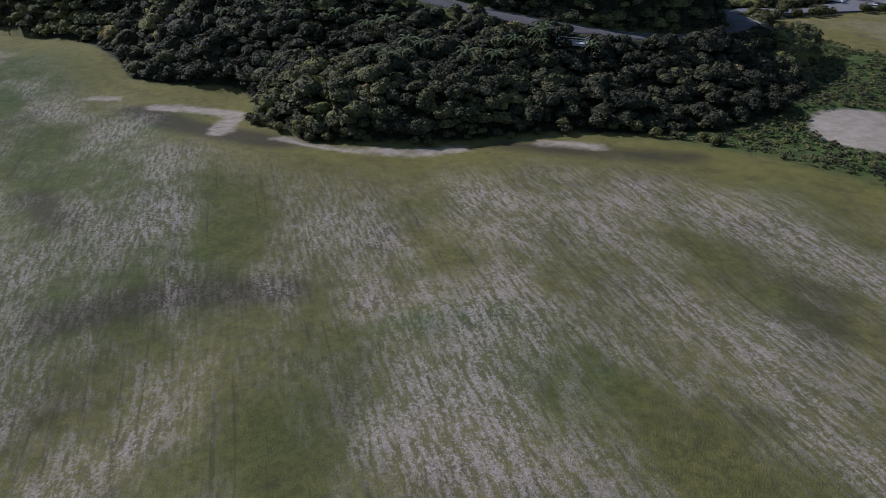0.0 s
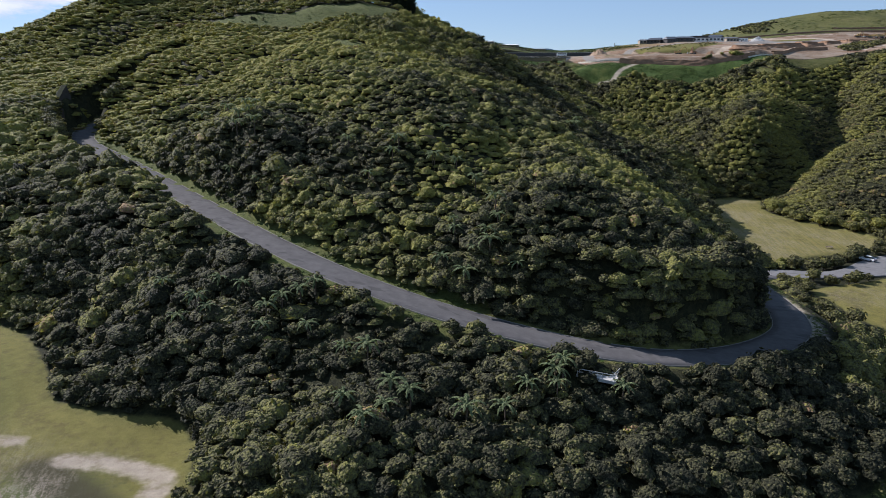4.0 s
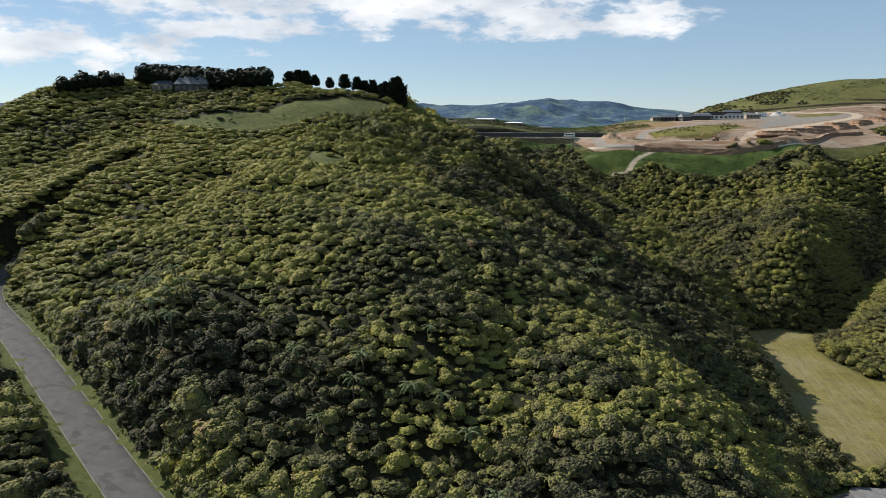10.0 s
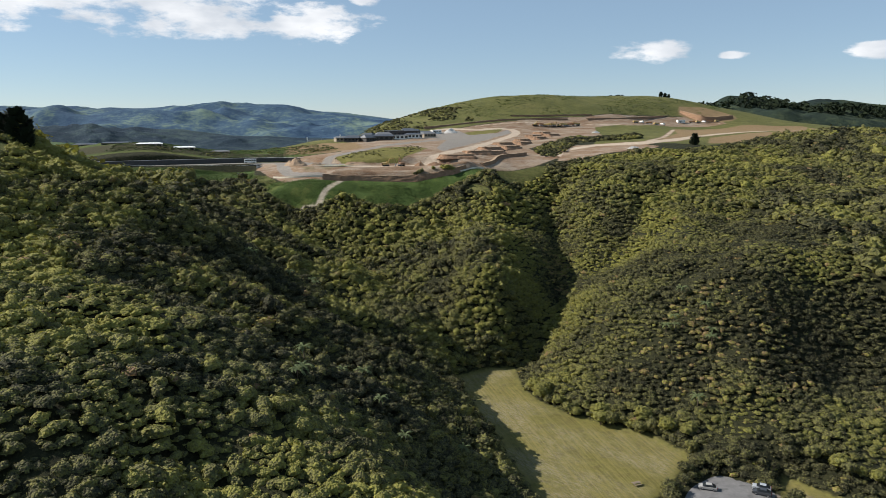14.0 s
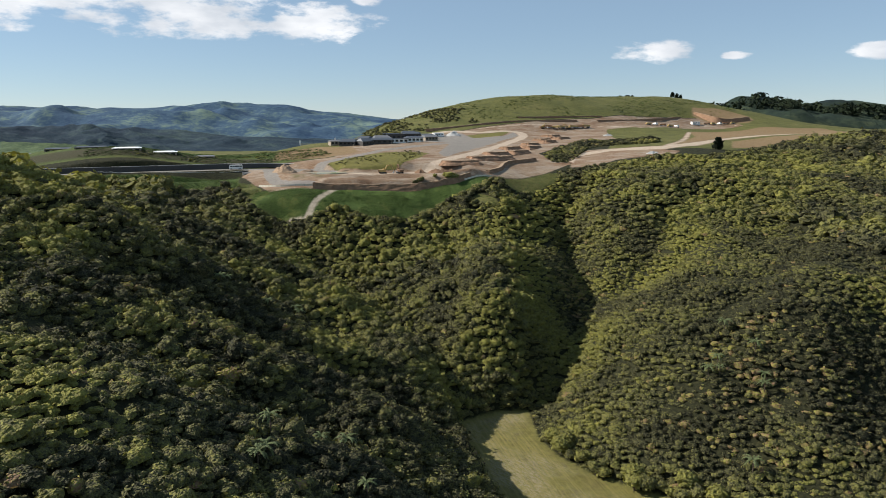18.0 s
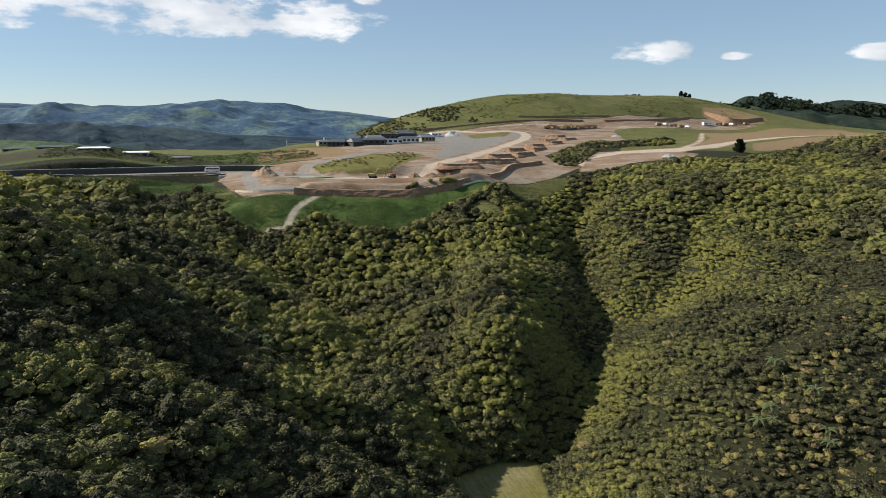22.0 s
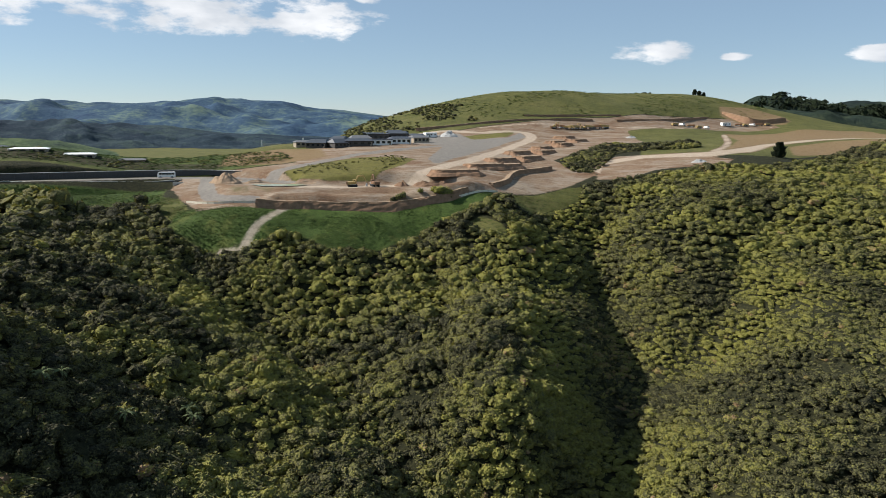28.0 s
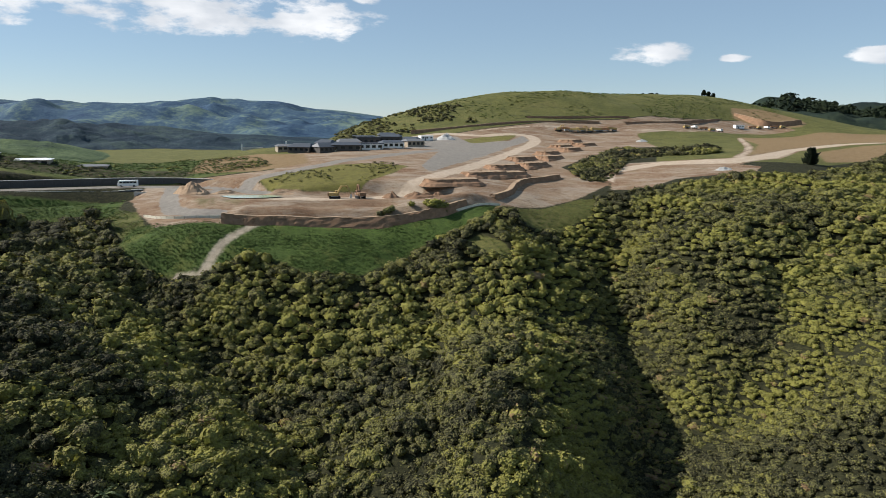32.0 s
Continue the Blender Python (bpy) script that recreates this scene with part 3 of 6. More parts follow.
ISLAND_FAR = [(6, 519), (29, 544), (54, 563), (45, 534), (11, 499)]
SCRUB_BELT = [(60, 400), (64, 394), (72, 396), (80, 410), (92, 440), (112, 448), (131, 448), (146, 465), (146, 506), (124, 500), (108, 505), (84, 464), (60, 424)]
STONE_PAD = [(-3, 401), (6, 470), (8, 500), (45, 530), (57, 562), (58, 538), (40, 490), (26, 449), (1, 387)]
BATTER_PATH = [(-70, 310), (-63, 309), (-61, 314), (-59, 322), (-54, 331), (-52, 333)]
HAUL = [(-50, 351), (-30, 352), (-10, 362), (5, 383), (25, 426), (47, 486), (61, 534), (60, 561), (45, 560), (29, 551), (5, 557), (-20, 545)]
GREY_ROAD = [(-76, 372), (-66, 381), (-55, 392), (-41, 406), (-22, 428), (-4, 452), (8, 468)]
ACCESS = [(-98, 386), (-94, 374), (-90, 360), (-84, 347), (-76, 340), (-66, 337)]
SCAR = [(-100, 408), (-69, 400), (-50, 411), (-58, 440), (-82, 452), (-106, 446)]
LOW_GREEN = [(-176, 356), (-150, 342), (-122, 340), (-104, 348), (-108, 366), (-122, 374), (-150, 366)]
WEST_ROAD = [(-230, 345), (-190, 358), (-157, 371), (-138, 379), (-119, 386), (-100, 387), (-80, 381), (-60, 368)]
RIGHT_TRACKS = [[(137, 430), (160, 470), (180, 516), (196, 560), (212, 600)], [(30, 570), (74, 600), (130, 612), (185, 626), (242, 684), (315, 708)]]
SUMMIT_TREES = [(-300, 150), (-270, 178), (-240, 196), (-205, 208), (-180, 212), (-150, 214), (-140, 212)]
ROAD_LINE = smooth_line(ROAD, 10)


def near_line(x, y, line):
    """Distance to a line of points, and the index of the nearest."""
    p = np.stack([np.ravel(x), np.ravel(y)], -1)
    d, n = np.empty(len(p)), np.empty(len(p), int)
    for i in range(0, len(p), 20000):
        r = np.hypot(p[i:i + 20000, None, 0] - line[None, :, 0], p[i:i + 20000, None, 1] - line[None, :, 1])
        n[i:i + 20000] = r.argmin(1)
        d[i:i + 20000] = r.min(1)
    return d.reshape(np.shape(x)), n.reshape(np.shape(x))


def buffer(x, y, points, half):
    d, _ = near_line(x, y, smooth_line(points, 14))
    return half - d


def ground_height(x, y):
    x, y = np.asarray(x, float), np.asarray(y, float)
    far = np.hypot(x - 40, y - 280)
    core = plate_height(np.clip(x, -420, 480), np.clip(y, -260, 900))
    rim = step(560, 1000, far)
    z = core * (1 - rim) + rim * (8 + 6 * ripple(x, y, 400, 5))
    bush = 1 - rim
    calm = 1 - 0.93 * step(340, 362, y)
    z = z + bush * calm * (2.0 * ripple(x, y, 34, 1) + 1.1 * ripple(x, y, 14, 2)) + bush * (1 - calm) * 1.2 * ripple(x, y, 40, 15) * step(560, 640, y)
    for line, rise, wide in CREASES:
        d, _ = near_line(x, y, smooth_line(line, 5))
        z = z + rise * np.exp(-(d / wide) ** 2)
    # flat land
    def level(z, sd, to, soft):
        w = step(-soft, 1.0, sd)
        return z * (1 - w) + to * w
    z = level(z, np.maximum(inside(x, y, FIELD), inside(x, y, ROUGH)), -1.0 + 1.1 * ripple(x, y, 26, 3) + 0.4 * ripple(x, y, 10, 9), 7)
    z = level(z, inside(x, y, LAWN), 0.1 + 0.2 * ripple(x, y, 20, 4), 5)
    z = level(z, np.maximum(inside(x, y, PADDOCK), inside(x, y, CAR_PARK)), -1.0 + 0.25 * ripple(x, y, 18, 6), 6)
    # earthworks: pads and benches
    w = step(-2, 6, inside(x, y, WORKS))
    z = z + w * 0.22 * ripple(x, y, 7, 8)
    pad = step(0, 5, inside(x, y, [(-97, 366), (-78, 345), (-45, 342), (-6, 347), (10, 352), (24, 360), (4, 368), (-16, 372), (-44, 364), (-64, 372), (-84, 378)]))
    z = z * (1 - pad) + pad * (65.2 + 0.2 * ripple(x, y, 6, 12))
    # cut along the front of the platform
    sd = inside(x, y, WORKS)
    front = step(-66, -56, x) * (1 - step(12, 26, x)) * (y < 362)
    z = z + 2.9 * front * step(1.0, 2.6, sd) * (1 - step(5, 12, sd))
    west = smooth_line(WEST_ROAD, 10)
    d, n = near_line(x, y, west)
    z = z - 4.0 * np.exp(-(near_line(x, y, smooth_line([(-182, 346), (-157, 356), (-138, 364), (-122, 371), (-112, 373)], 6))[0] / 5.5) ** 2)
    w = np.where(y > west[n, 1], 1 - step(8.0, 9.6, d), 1 - step(4.2, 5.6, d)) * step(-84, -96, x) + (1 - step(4.0, 7.0, d)) * step(-96, -84, x)
    z = z * (1 - w) + w * 65.2
    # the road bench
    d, n = near_line(x, y, ROAD_LINE)
    hill_side = (x < ROAD_LINE[n, 0] - 0.4 * (y - ROAD_LINE[n, 1])) & (ROAD_LINE[n, 0] > -14) & (ROAD_LINE[n, 1] < 58) & (z > ROAD_LINE[n, 2])
    tail = (ROAD_LINE[n, 1] > 50) & (ROAD_LINE[n, 0] < -184)
    w = 1 - step(np.where(tail, 3.6, 4.4), np.where(tail, 6.5, np.where(hill_side, 7.6, 12.5)), d)
    return z * (1 - w) + (ROAD_LINE[n, 2] - 0.12) * w


def axis(lo, hi, fine, reach):
    """Steps of that size between lo and hi, growing outwards to the reach."""
    out, s, a = list(np.arange(lo, hi + fine, fine)), fine, 0
    left, right = [lo], [hi]
    while left[-1] > -reach:
        s *= 1.13
        left.append(left[-1] - s)
        right.append(right[-1] + s)
    return np.array(left[:0:-1] + out + [v for v in right[1:]])


def sheet(name, xs, ys, z, material):
    """A grid as one mesh, without modifiers."""
    nx, ny = len(xs), len(ys)
    gx, gy = np.meshgrid(xs, ys)
    v = np.stack([gx, gy, z], -1).reshape(-1, 3)
    i = (np.arange(ny - 1)[:, None] * nx + np.arange(nx - 1)[None]).ravel()
    f = np.stack([i, i + 1, i + nx + 1, i + nx], -1)
    return mesh_of(name, v, f, material)


def mesh_of(name, verts, faces, material, smooth=True):
    me = bpy.data.meshes.new(name)
    verts, faces = np.asarray(verts, np.float32), np.asarray(faces, np.int32)
    k = faces.shape[1]
    me.vertices.add(len(verts))
    me.vertices.foreach_set("co", verts.ravel())
    me.loops.add(faces.size)
    me.loops.foreach_set("vertex_index", faces.ravel())
    me.polygons.add(len(faces))
    me.polygons.foreach_set("loop_start", np.arange(0, faces.size, k, dtype=np.int32))
    me.polygons.foreach_set("use_smooth", np.full(len(faces), smooth))
    me.update(calc_edges=True)
    me.materials.append(material)
    return me


def spread(me, name, values):
    a = me.attributes.new(name, "FLOAT", "POINT")
    a.data.foreach_set("value", np.asarray(values, np.float32).ravel())


def build_ground():
    xs, ys = axis(-330, 340, 3.0, 4700), axis(-230, 640, 3.0, 4700)
    xs = np.concatenate([xs[xs < -125], np.arange(-124, 112, 2.0), xs[xs > 112]])
    ys = np.concatenate([ys[ys < 326], np.arange(327, 470, 1.5), ys[ys > 470]])
    gx, gy = np.meshgrid(xs, ys)
    z = ground_height(gx, gy)
    me = sheet("ground", xs, ys, z, GROUND)
    verge, _ = near_line(gx, gy, ROAD_LINE)
    lawns = np.maximum.reduce([inside(gx, gy, o) for o in (FIELD, LAWN, PADDOCK, SUMMIT_PADDOCK, SUMMIT_GAP, SLOPE_GRASS, SLOPE_GAP, LOW_SLOPE)])
    works = np.maximum.reduce([inside(gx, gy, WORKS), inside(gx, gy, EAST_PAD)])
    hills = np.maximum(inside(gx, gy, [(-170, 382), (-84, 398), (-62, 402), (-80, 444), (-55, 448), (-24, 500), (-20, 548), (12, 558), (50, 592), (92, 624), (136, 642), (200, 692), (300, 742), (700, 760), (900, 1500), (-900, 1500), (-700, 420), (-330, 330)]),
                       inside(gx, gy, [(100, 424), (170, 420), (240, 470), (360, 480), (700, 760), (300, 742), (130, 600), (126, 512)]))
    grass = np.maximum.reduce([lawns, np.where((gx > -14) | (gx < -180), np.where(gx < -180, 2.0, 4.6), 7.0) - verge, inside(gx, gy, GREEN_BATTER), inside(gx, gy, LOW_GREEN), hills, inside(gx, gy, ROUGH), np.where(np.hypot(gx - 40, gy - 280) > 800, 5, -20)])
    isles = np.maximum(inside(gx, gy, ISLAND), inside(gx, gy, ISLAND_FAR))
    brown = np.maximum(inside(gx, gy, BROWN_FIELD), inside(gx, gy, RIDGE_FIELD))
    brown = np.maximum.reduce([brown, inside(gx, gy, SCAR), inside(gx, gy, [(258, 728), (276, 706), (312, 714), (330, 735), (300, 768), (270, 760)])])
    spread(me, "brown", np.clip(brown, -20, 20))
    clay = np.minimum(works, -isles)
    bank_scar = inside(gx, gy, [(-92, 452), (-70, 440), (-56, 424), (-62, 412), (-84, 430)])
    tracks = np.maximum.reduce([bank_scar] + [buffer(gx, gy, o, 2.5) for o in RIGHT_TRACKS])
    clay = np.maximum.reduce([clay, tracks, inside(gx, gy, [(70, 383), (84, 381), (98, 393), (131, 397), (140, 410), (112, 432), (89, 431), (78, 412)])])
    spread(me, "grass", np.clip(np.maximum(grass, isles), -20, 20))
    spread(me, "clay", np.clip(clay, -20, 20))
    gravel = np.maximum.reduce([inside(gx, gy, STONE_PAD), buffer(gx, gy, GREY_ROAD, 3.6), buffer(gx, gy, ACCESS, 3.2), inside(gx, gy, [(-14, 476), (4, 468), (24, 505), (14, 548), (-4, 540), (-8, 505)]), buffer(gx, gy, WEST_ROAD, 4.0), inside(gx, gy, CAR_PARK) - 30])
    spread(me, "gravel", np.clip(gravel, -20, 20))
    bare = np.maximum.reduce([buffer(gx, gy, [(-74, -60.5), (-70, -59)], 1.4), buffer(gx, gy, [(-59, -59), (-52, -56.5), (-44, -56), (-41, -58.5), (-39, -63), (-36.5, -66.5)], 1.9), buffer(gx, gy, [(-26, -64.3), (-13.5, -64.1), (-4, -60.6), (2.6, -55.2)], 1.4),
                              buffer(gx, gy, [(12.6, -48.2), (18, -47), (22.5, -46.4)], 1.3), buffer(gx, gy, TRACK, 1.9), buffer(gx, gy, FOOTPATH, 0.7), buffer(gx, gy, BATTER_PATH, 1.5), inside(gx, gy, DISC)])
    pale = np.maximum.reduce([buffer(gx, gy, HAUL, 3.6), inside(gx, gy, EAST_PAD) - 1.5] + [buffer(gx, gy, o, 1.6) for o in RIGHT_TRACKS])
    spread(me, "haul", np.clip(pale, -20, 20))
    mud = np.maximum.reduce([buffer(gx, gy, o, h) for o, h in (([(-230, 376), (-180, 392), (-140, 402), (-106, 406)], 9.0), ([(-14, -117), (-6, -107), (3, -101)], 2.6), ([(-42, -97), (-29, -102)], 2.4), ([(-60, -62), (-42, -66), (-24, -67)], 3.5), ([(8, -51), (22, -49), (36, -45)], 2.2))])
    spread(me, "mud", np.clip(mud, -20, 20))
    spread(me, "bare", np.clip(bare, -20, 20))
    dry = np.clip(np.maximum.reduce([step(-2, 2, inside(gx, gy, LAWN)) * 0.75, step(-2, 2, inside(gx, gy, PADDOCK)), step(-3, 3, np.maximum(inside(gx, gy, SUMMIT_PADDOCK), inside(gx, gy, SUMMIT_GAP))) * 0.15, step(-3, 3, inside(gx, gy, FIELD)) * (0.8 - 0.44 * step(4, 24, inside(gx, gy, FIELD))), step(-2, 2, isles) * 0.6]), 0, 1)
    spread(me, "dry", dry)
    spread(me, "lawn", step(0, 3, inside(gx, gy, LAWN)))
    lush = np.maximum.reduce([step(-2, 2, inside(gx, gy, ROUGH)) * 0.9, step(-2, 1, np.maximum(inside(gx, gy, GREEN_BATTER), inside(gx, gy, LOW_GREEN))), 0.6 * step(-8, 8, inside(gx, gy, [(-95, -66), (-44, -74), (-16, -86), (0, -104), (-10, -130), (-95, -130)])), 0.45 * step(-3, 3, np.maximum(inside(gx, gy, SUMMIT_PADDOCK), inside(gx, gy, SUMMIT_GAP))), 0.45 * (1 - step(6, 8, verge)) * (gx < -14) * (gx > -180), step(-1, 2, inside(gx, gy, [(13, -106), (15, -100), (25, -94), (32, -95), (24, -101)])), 0.8 * step(-6, 6, inside(gx, gy, [(-300, 330), (-170, 384), (-84, 399), (-62, 404), (-80, 444), (-120, 450), (-260, 420)])),
                              0.8 * np.clip(ripple(gx, gy, 60, 71) + ripple(gx, gy, 17, 72) - 0.3, 0, 1) * step(0, 20, inside(gx, gy, FIELD))])
    spread(me, "lush", lush)
    spread(me, "straw", np.maximum.reduce([step(6, 24, inside(gx, gy, FIELD)), 0.5 * step(0, 5, inside(gx, gy, PADDOCK)), 0.45 * step(0, 4, inside(gx, gy, LAWN))]))
    tagged(new("ground", me), "rolling green hill country with mown field, lawn and clay earthworks", "ground", kind="structure")


build_ground()


def ribbon(name, line, half, material, label, category, lift=0.0, deep=0.12, kind="structure"):
    """A strip of road with a crown and edges that go down into the ground."""
    line = np.asarray(line, float)
    way = np.gradient(line[:, :2], axis=0)
    side = np.stack([way[:, 1], -way[:, 0]], -1) / np.hypot(*way.T)[:, None]
    v, f = [], []
    for p, s in zip(line, side):
        for o, dz in ((-half - 0.05, -deep), (-half, 0.0), (-half * 0.5, 0.04), (0, 0.06), (half * 0.5, 0.04), (half, 0.0), (half + 0.05, -deep)):
            v.append((p[0] + s[0] * o, p[1] + s[1] * o, p[2] + lift + dz))
    for i in range(len(line) - 1):
        for j in range(6):
            a = i * 7 + j
            f.append((a, a + 1, a + 8, a + 7))
    return tagged(new(name, mesh_of(name, v, f, material)), label, category, kind=kind)


ribbon("road", ROAD_LINE, 3.35, ASPHALT, "narrow worn grey asphalt road winding round the hill", "road")
way = np.gradient(ROAD_LINE[:, :2], axis=0)
ACROSS = np.column_stack([np.stack([way[:, 1], -way[:, 0]], -1) / np.hypot(*way.T)[:, None], np.zeros(len(way))])
for side in (-1, 1):
    ribbon("kerb", ROAD_LINE + ACROSS * 3.47 * side, 0.09, KERB, "low worn concrete kerb along the asphalt road", "kerb", lift=0.03, deep=0.3)

# ---- bush ----
rng = np.random.default_rng(7)


def ball_points(n, low=-0.35):
    i = np.arange(n) + 0.5
    z = low + (1 - low) * i / n
    a = i * 2.399963
    r = np.sqrt(np.maximum(0, 1 - z * z))
    return np.stack([r * np.cos(a), r * np.sin(a), z], -1)


def crown_shape(tufts, seed, core=1, lumps=5, low=-0.2, leaf=1.75, swell=0.2, cut=-2.0):
    """A shrub crown of unit radius: a billowing core and leaf tufts close on it. Returns vertices and triangles."""
    r = np.random.default_rng(seed)
    knobs = ball_points(lumps, -0.1) + r.normal(0, 0.25, (lumps, 3))
    knobs /= np.linalg.norm(knobs, axis=1)[:, None]
    high = r.uniform(0.35, 1.0, lumps) * swell
    tight = 5 + lumps

    def reach(d, fuzz):
        near = np.clip(d @ knobs.T, 0, 1) ** tight
        return 0.76 + (near * high).max(1) + r.normal(0, fuzz, len(d))

    verts, faces, n = [], [], 0
    if core:
        bm = bmesh.new()
        bmesh.ops.create_icosphere(bm, subdivisions=int(core), radius=1)
        bmesh.ops.delete(bm, geom=[v for v in bm.verts if v.co.z < cut], context="VERTS")
        bm.verts.index_update()
        c = np.array([v.co[:] for v in bm.verts])
        faces += [tuple(v.index for v in f.verts) for f in bm.faces]
        bm.free()
        verts.append(c * (reach(c, 0.035) * 0.95)[:, None])
        n = len(c)
    d = ball_points(tufts, low) + r.normal(0, 0.2, (tufts, 3))
    d /= np.linalg.norm(d, axis=1)[:, None]
    far = reach(d, 0.05)
    size = leaf / math.sqrt(max(tufts, 1)) * r.uniform(0.45, 1.25, tufts)
    for k in range(tufts):
        up = d[k] + r.normal(0, 0.35, 3) + (0, 0, 0.2)
        up /= np.linalg.norm(up)
        side = np.cross(up, r.normal(0, 1, 3))
        side /= np.linalg.norm(side)
        across = np.cross(up, side)
        mid = d[k] * far[k] + up * size[k] * 0.12
        a, b = size[k] * r.uniform(0.6, 1.2, 2)
        verts.append(np.array([mid + side * a - up * a * 0.3, mid + across * b + up * b * r.uniform(-0.1, 0.3), mid - side * a - up * a * 0.3, mid - across * b - up * b * r.uniform(0.1, 0.5)]))
        faces += [(n, n + 1, n + 3), (n + 1, n + 2, n + 3)]
        n += 4
    v = np.vstack(verts)
    return v * (1, 1, 0.82), np.array(faces)


NEAR_CROWNS = [crown_shape(40, 100 + i, 2, 7 + 2 * (i % 4), 0.0, 1.15, 0.42, -0.2) for i in range(12)]
HILL_CROWNS = [crown_shape(38, 150 + i, 1, 5 + i % 4, 0.0, 1.25, 0.40, -0.45) for i in range(10)]
MID_CROWNS = [crown_shape(26, 200 + i, 1, 6 + i % 3, -0.1, 1.25, 0.38, -0.5) for i in range(7)]
FAR_CROWNS = [crown_shape(14, 300 + i, 1, 5, 0.0, 1.3, 0.3, -0.5) for i in range(5)]
TINY_CROWNS = [crown_shape(10, 350 + i, 0, 3, leaf=1.75) for i in range(5)]


def scatter(region, spacing, seed):
    """Jittered places on a triangular grid within a box."""
    r = np.random.default_rng(seed)
    x0, y0, x1, y1 = region
    ys = np.arange(y0, y1, spacing * 0.87)
    out = []
    for k, y in enumerate(ys):
        x = np.arange(x0 + (k % 2) * spacing / 2, x1, spacing)
        out.append(np.stack([x, np.full(len(x), y)], -1))
    p = np.vstack(out)
    return p + r.uniform(-0.42, 0.42, p.shape) * spacing


def free_of_bush(x, y):
    """Metres into open ground, where no bush grows."""
    d, _ = near_line(x, y, ROAD_LINE)
    below = y < ROAD_LINE[near_line(x, y, ROAD_LINE)[1], 1]
    south = np.where(below, np.where(x < -176, 3.6, np.where(x < -72, 7.2, 5.0)), np.where((x > -12) & (y < 50), 3.9, 4.8))
    out = [inside(x, y, o) for o in (FIELD, LAWN, PADDOCK, CAR_PARK, ROUGH, SUMMIT_PADDOCK, SUMMIT_GAP, GREEN_BATTER, SLOPE_GRASS, SLOPE_GAP, LOW_SLOPE)]
    south = np.where((x < -184) & (y > 47), 1.2, south)
    out += [south - d, buffer(x, y, CUT_LINE, 1.0), buffer(x, y, TRACK, 3.4)]
    open_land = [(-420, 330), (-250, 336), (-176, 354), (-150, 344), (-122, 342), (-104, 346), (-98, 345), (-90, 330), (-60, 330), (22, 345), (40, 352), (56, 366), (68, 377), (84, 377), (100, 387), (134, 391), (165, 402), (228, 466), (330, 500), (480, 560), (700, 1200), (-900, 1200), (-900, 330)]
    belt = inside(x, y, SCRUB_BELT)
    out.append(np.minimum(inside(x, y, open_land), -belt))
    # knoll top with its house and paddock
    out.append(inside(x, y, [(-330, 150), (-290, 172), (-240, 190), (-180, 206), (-150, 208), (-190, 240), (-280, 250), (-360, 200)]))
    return np.maximum.reduce(out)


# x, y, size: yellower shrubs; many also paint sunlit slopes brighter
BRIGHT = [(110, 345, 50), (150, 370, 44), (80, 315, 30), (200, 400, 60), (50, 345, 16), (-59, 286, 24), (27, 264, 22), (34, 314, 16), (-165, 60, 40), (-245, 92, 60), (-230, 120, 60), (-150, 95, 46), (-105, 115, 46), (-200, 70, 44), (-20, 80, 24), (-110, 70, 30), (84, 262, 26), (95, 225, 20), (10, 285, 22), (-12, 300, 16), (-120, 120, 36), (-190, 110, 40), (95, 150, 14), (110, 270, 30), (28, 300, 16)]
# darker tone: painted shade on nose, bank end and gullies, plus dark scrub
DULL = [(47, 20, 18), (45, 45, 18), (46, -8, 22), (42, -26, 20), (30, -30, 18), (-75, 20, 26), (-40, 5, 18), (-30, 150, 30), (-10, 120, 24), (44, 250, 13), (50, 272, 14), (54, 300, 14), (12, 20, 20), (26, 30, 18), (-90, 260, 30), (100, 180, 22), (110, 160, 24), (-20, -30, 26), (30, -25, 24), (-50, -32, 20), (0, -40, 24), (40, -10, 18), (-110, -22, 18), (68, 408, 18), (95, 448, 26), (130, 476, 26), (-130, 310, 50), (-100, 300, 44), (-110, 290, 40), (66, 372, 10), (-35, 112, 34)]


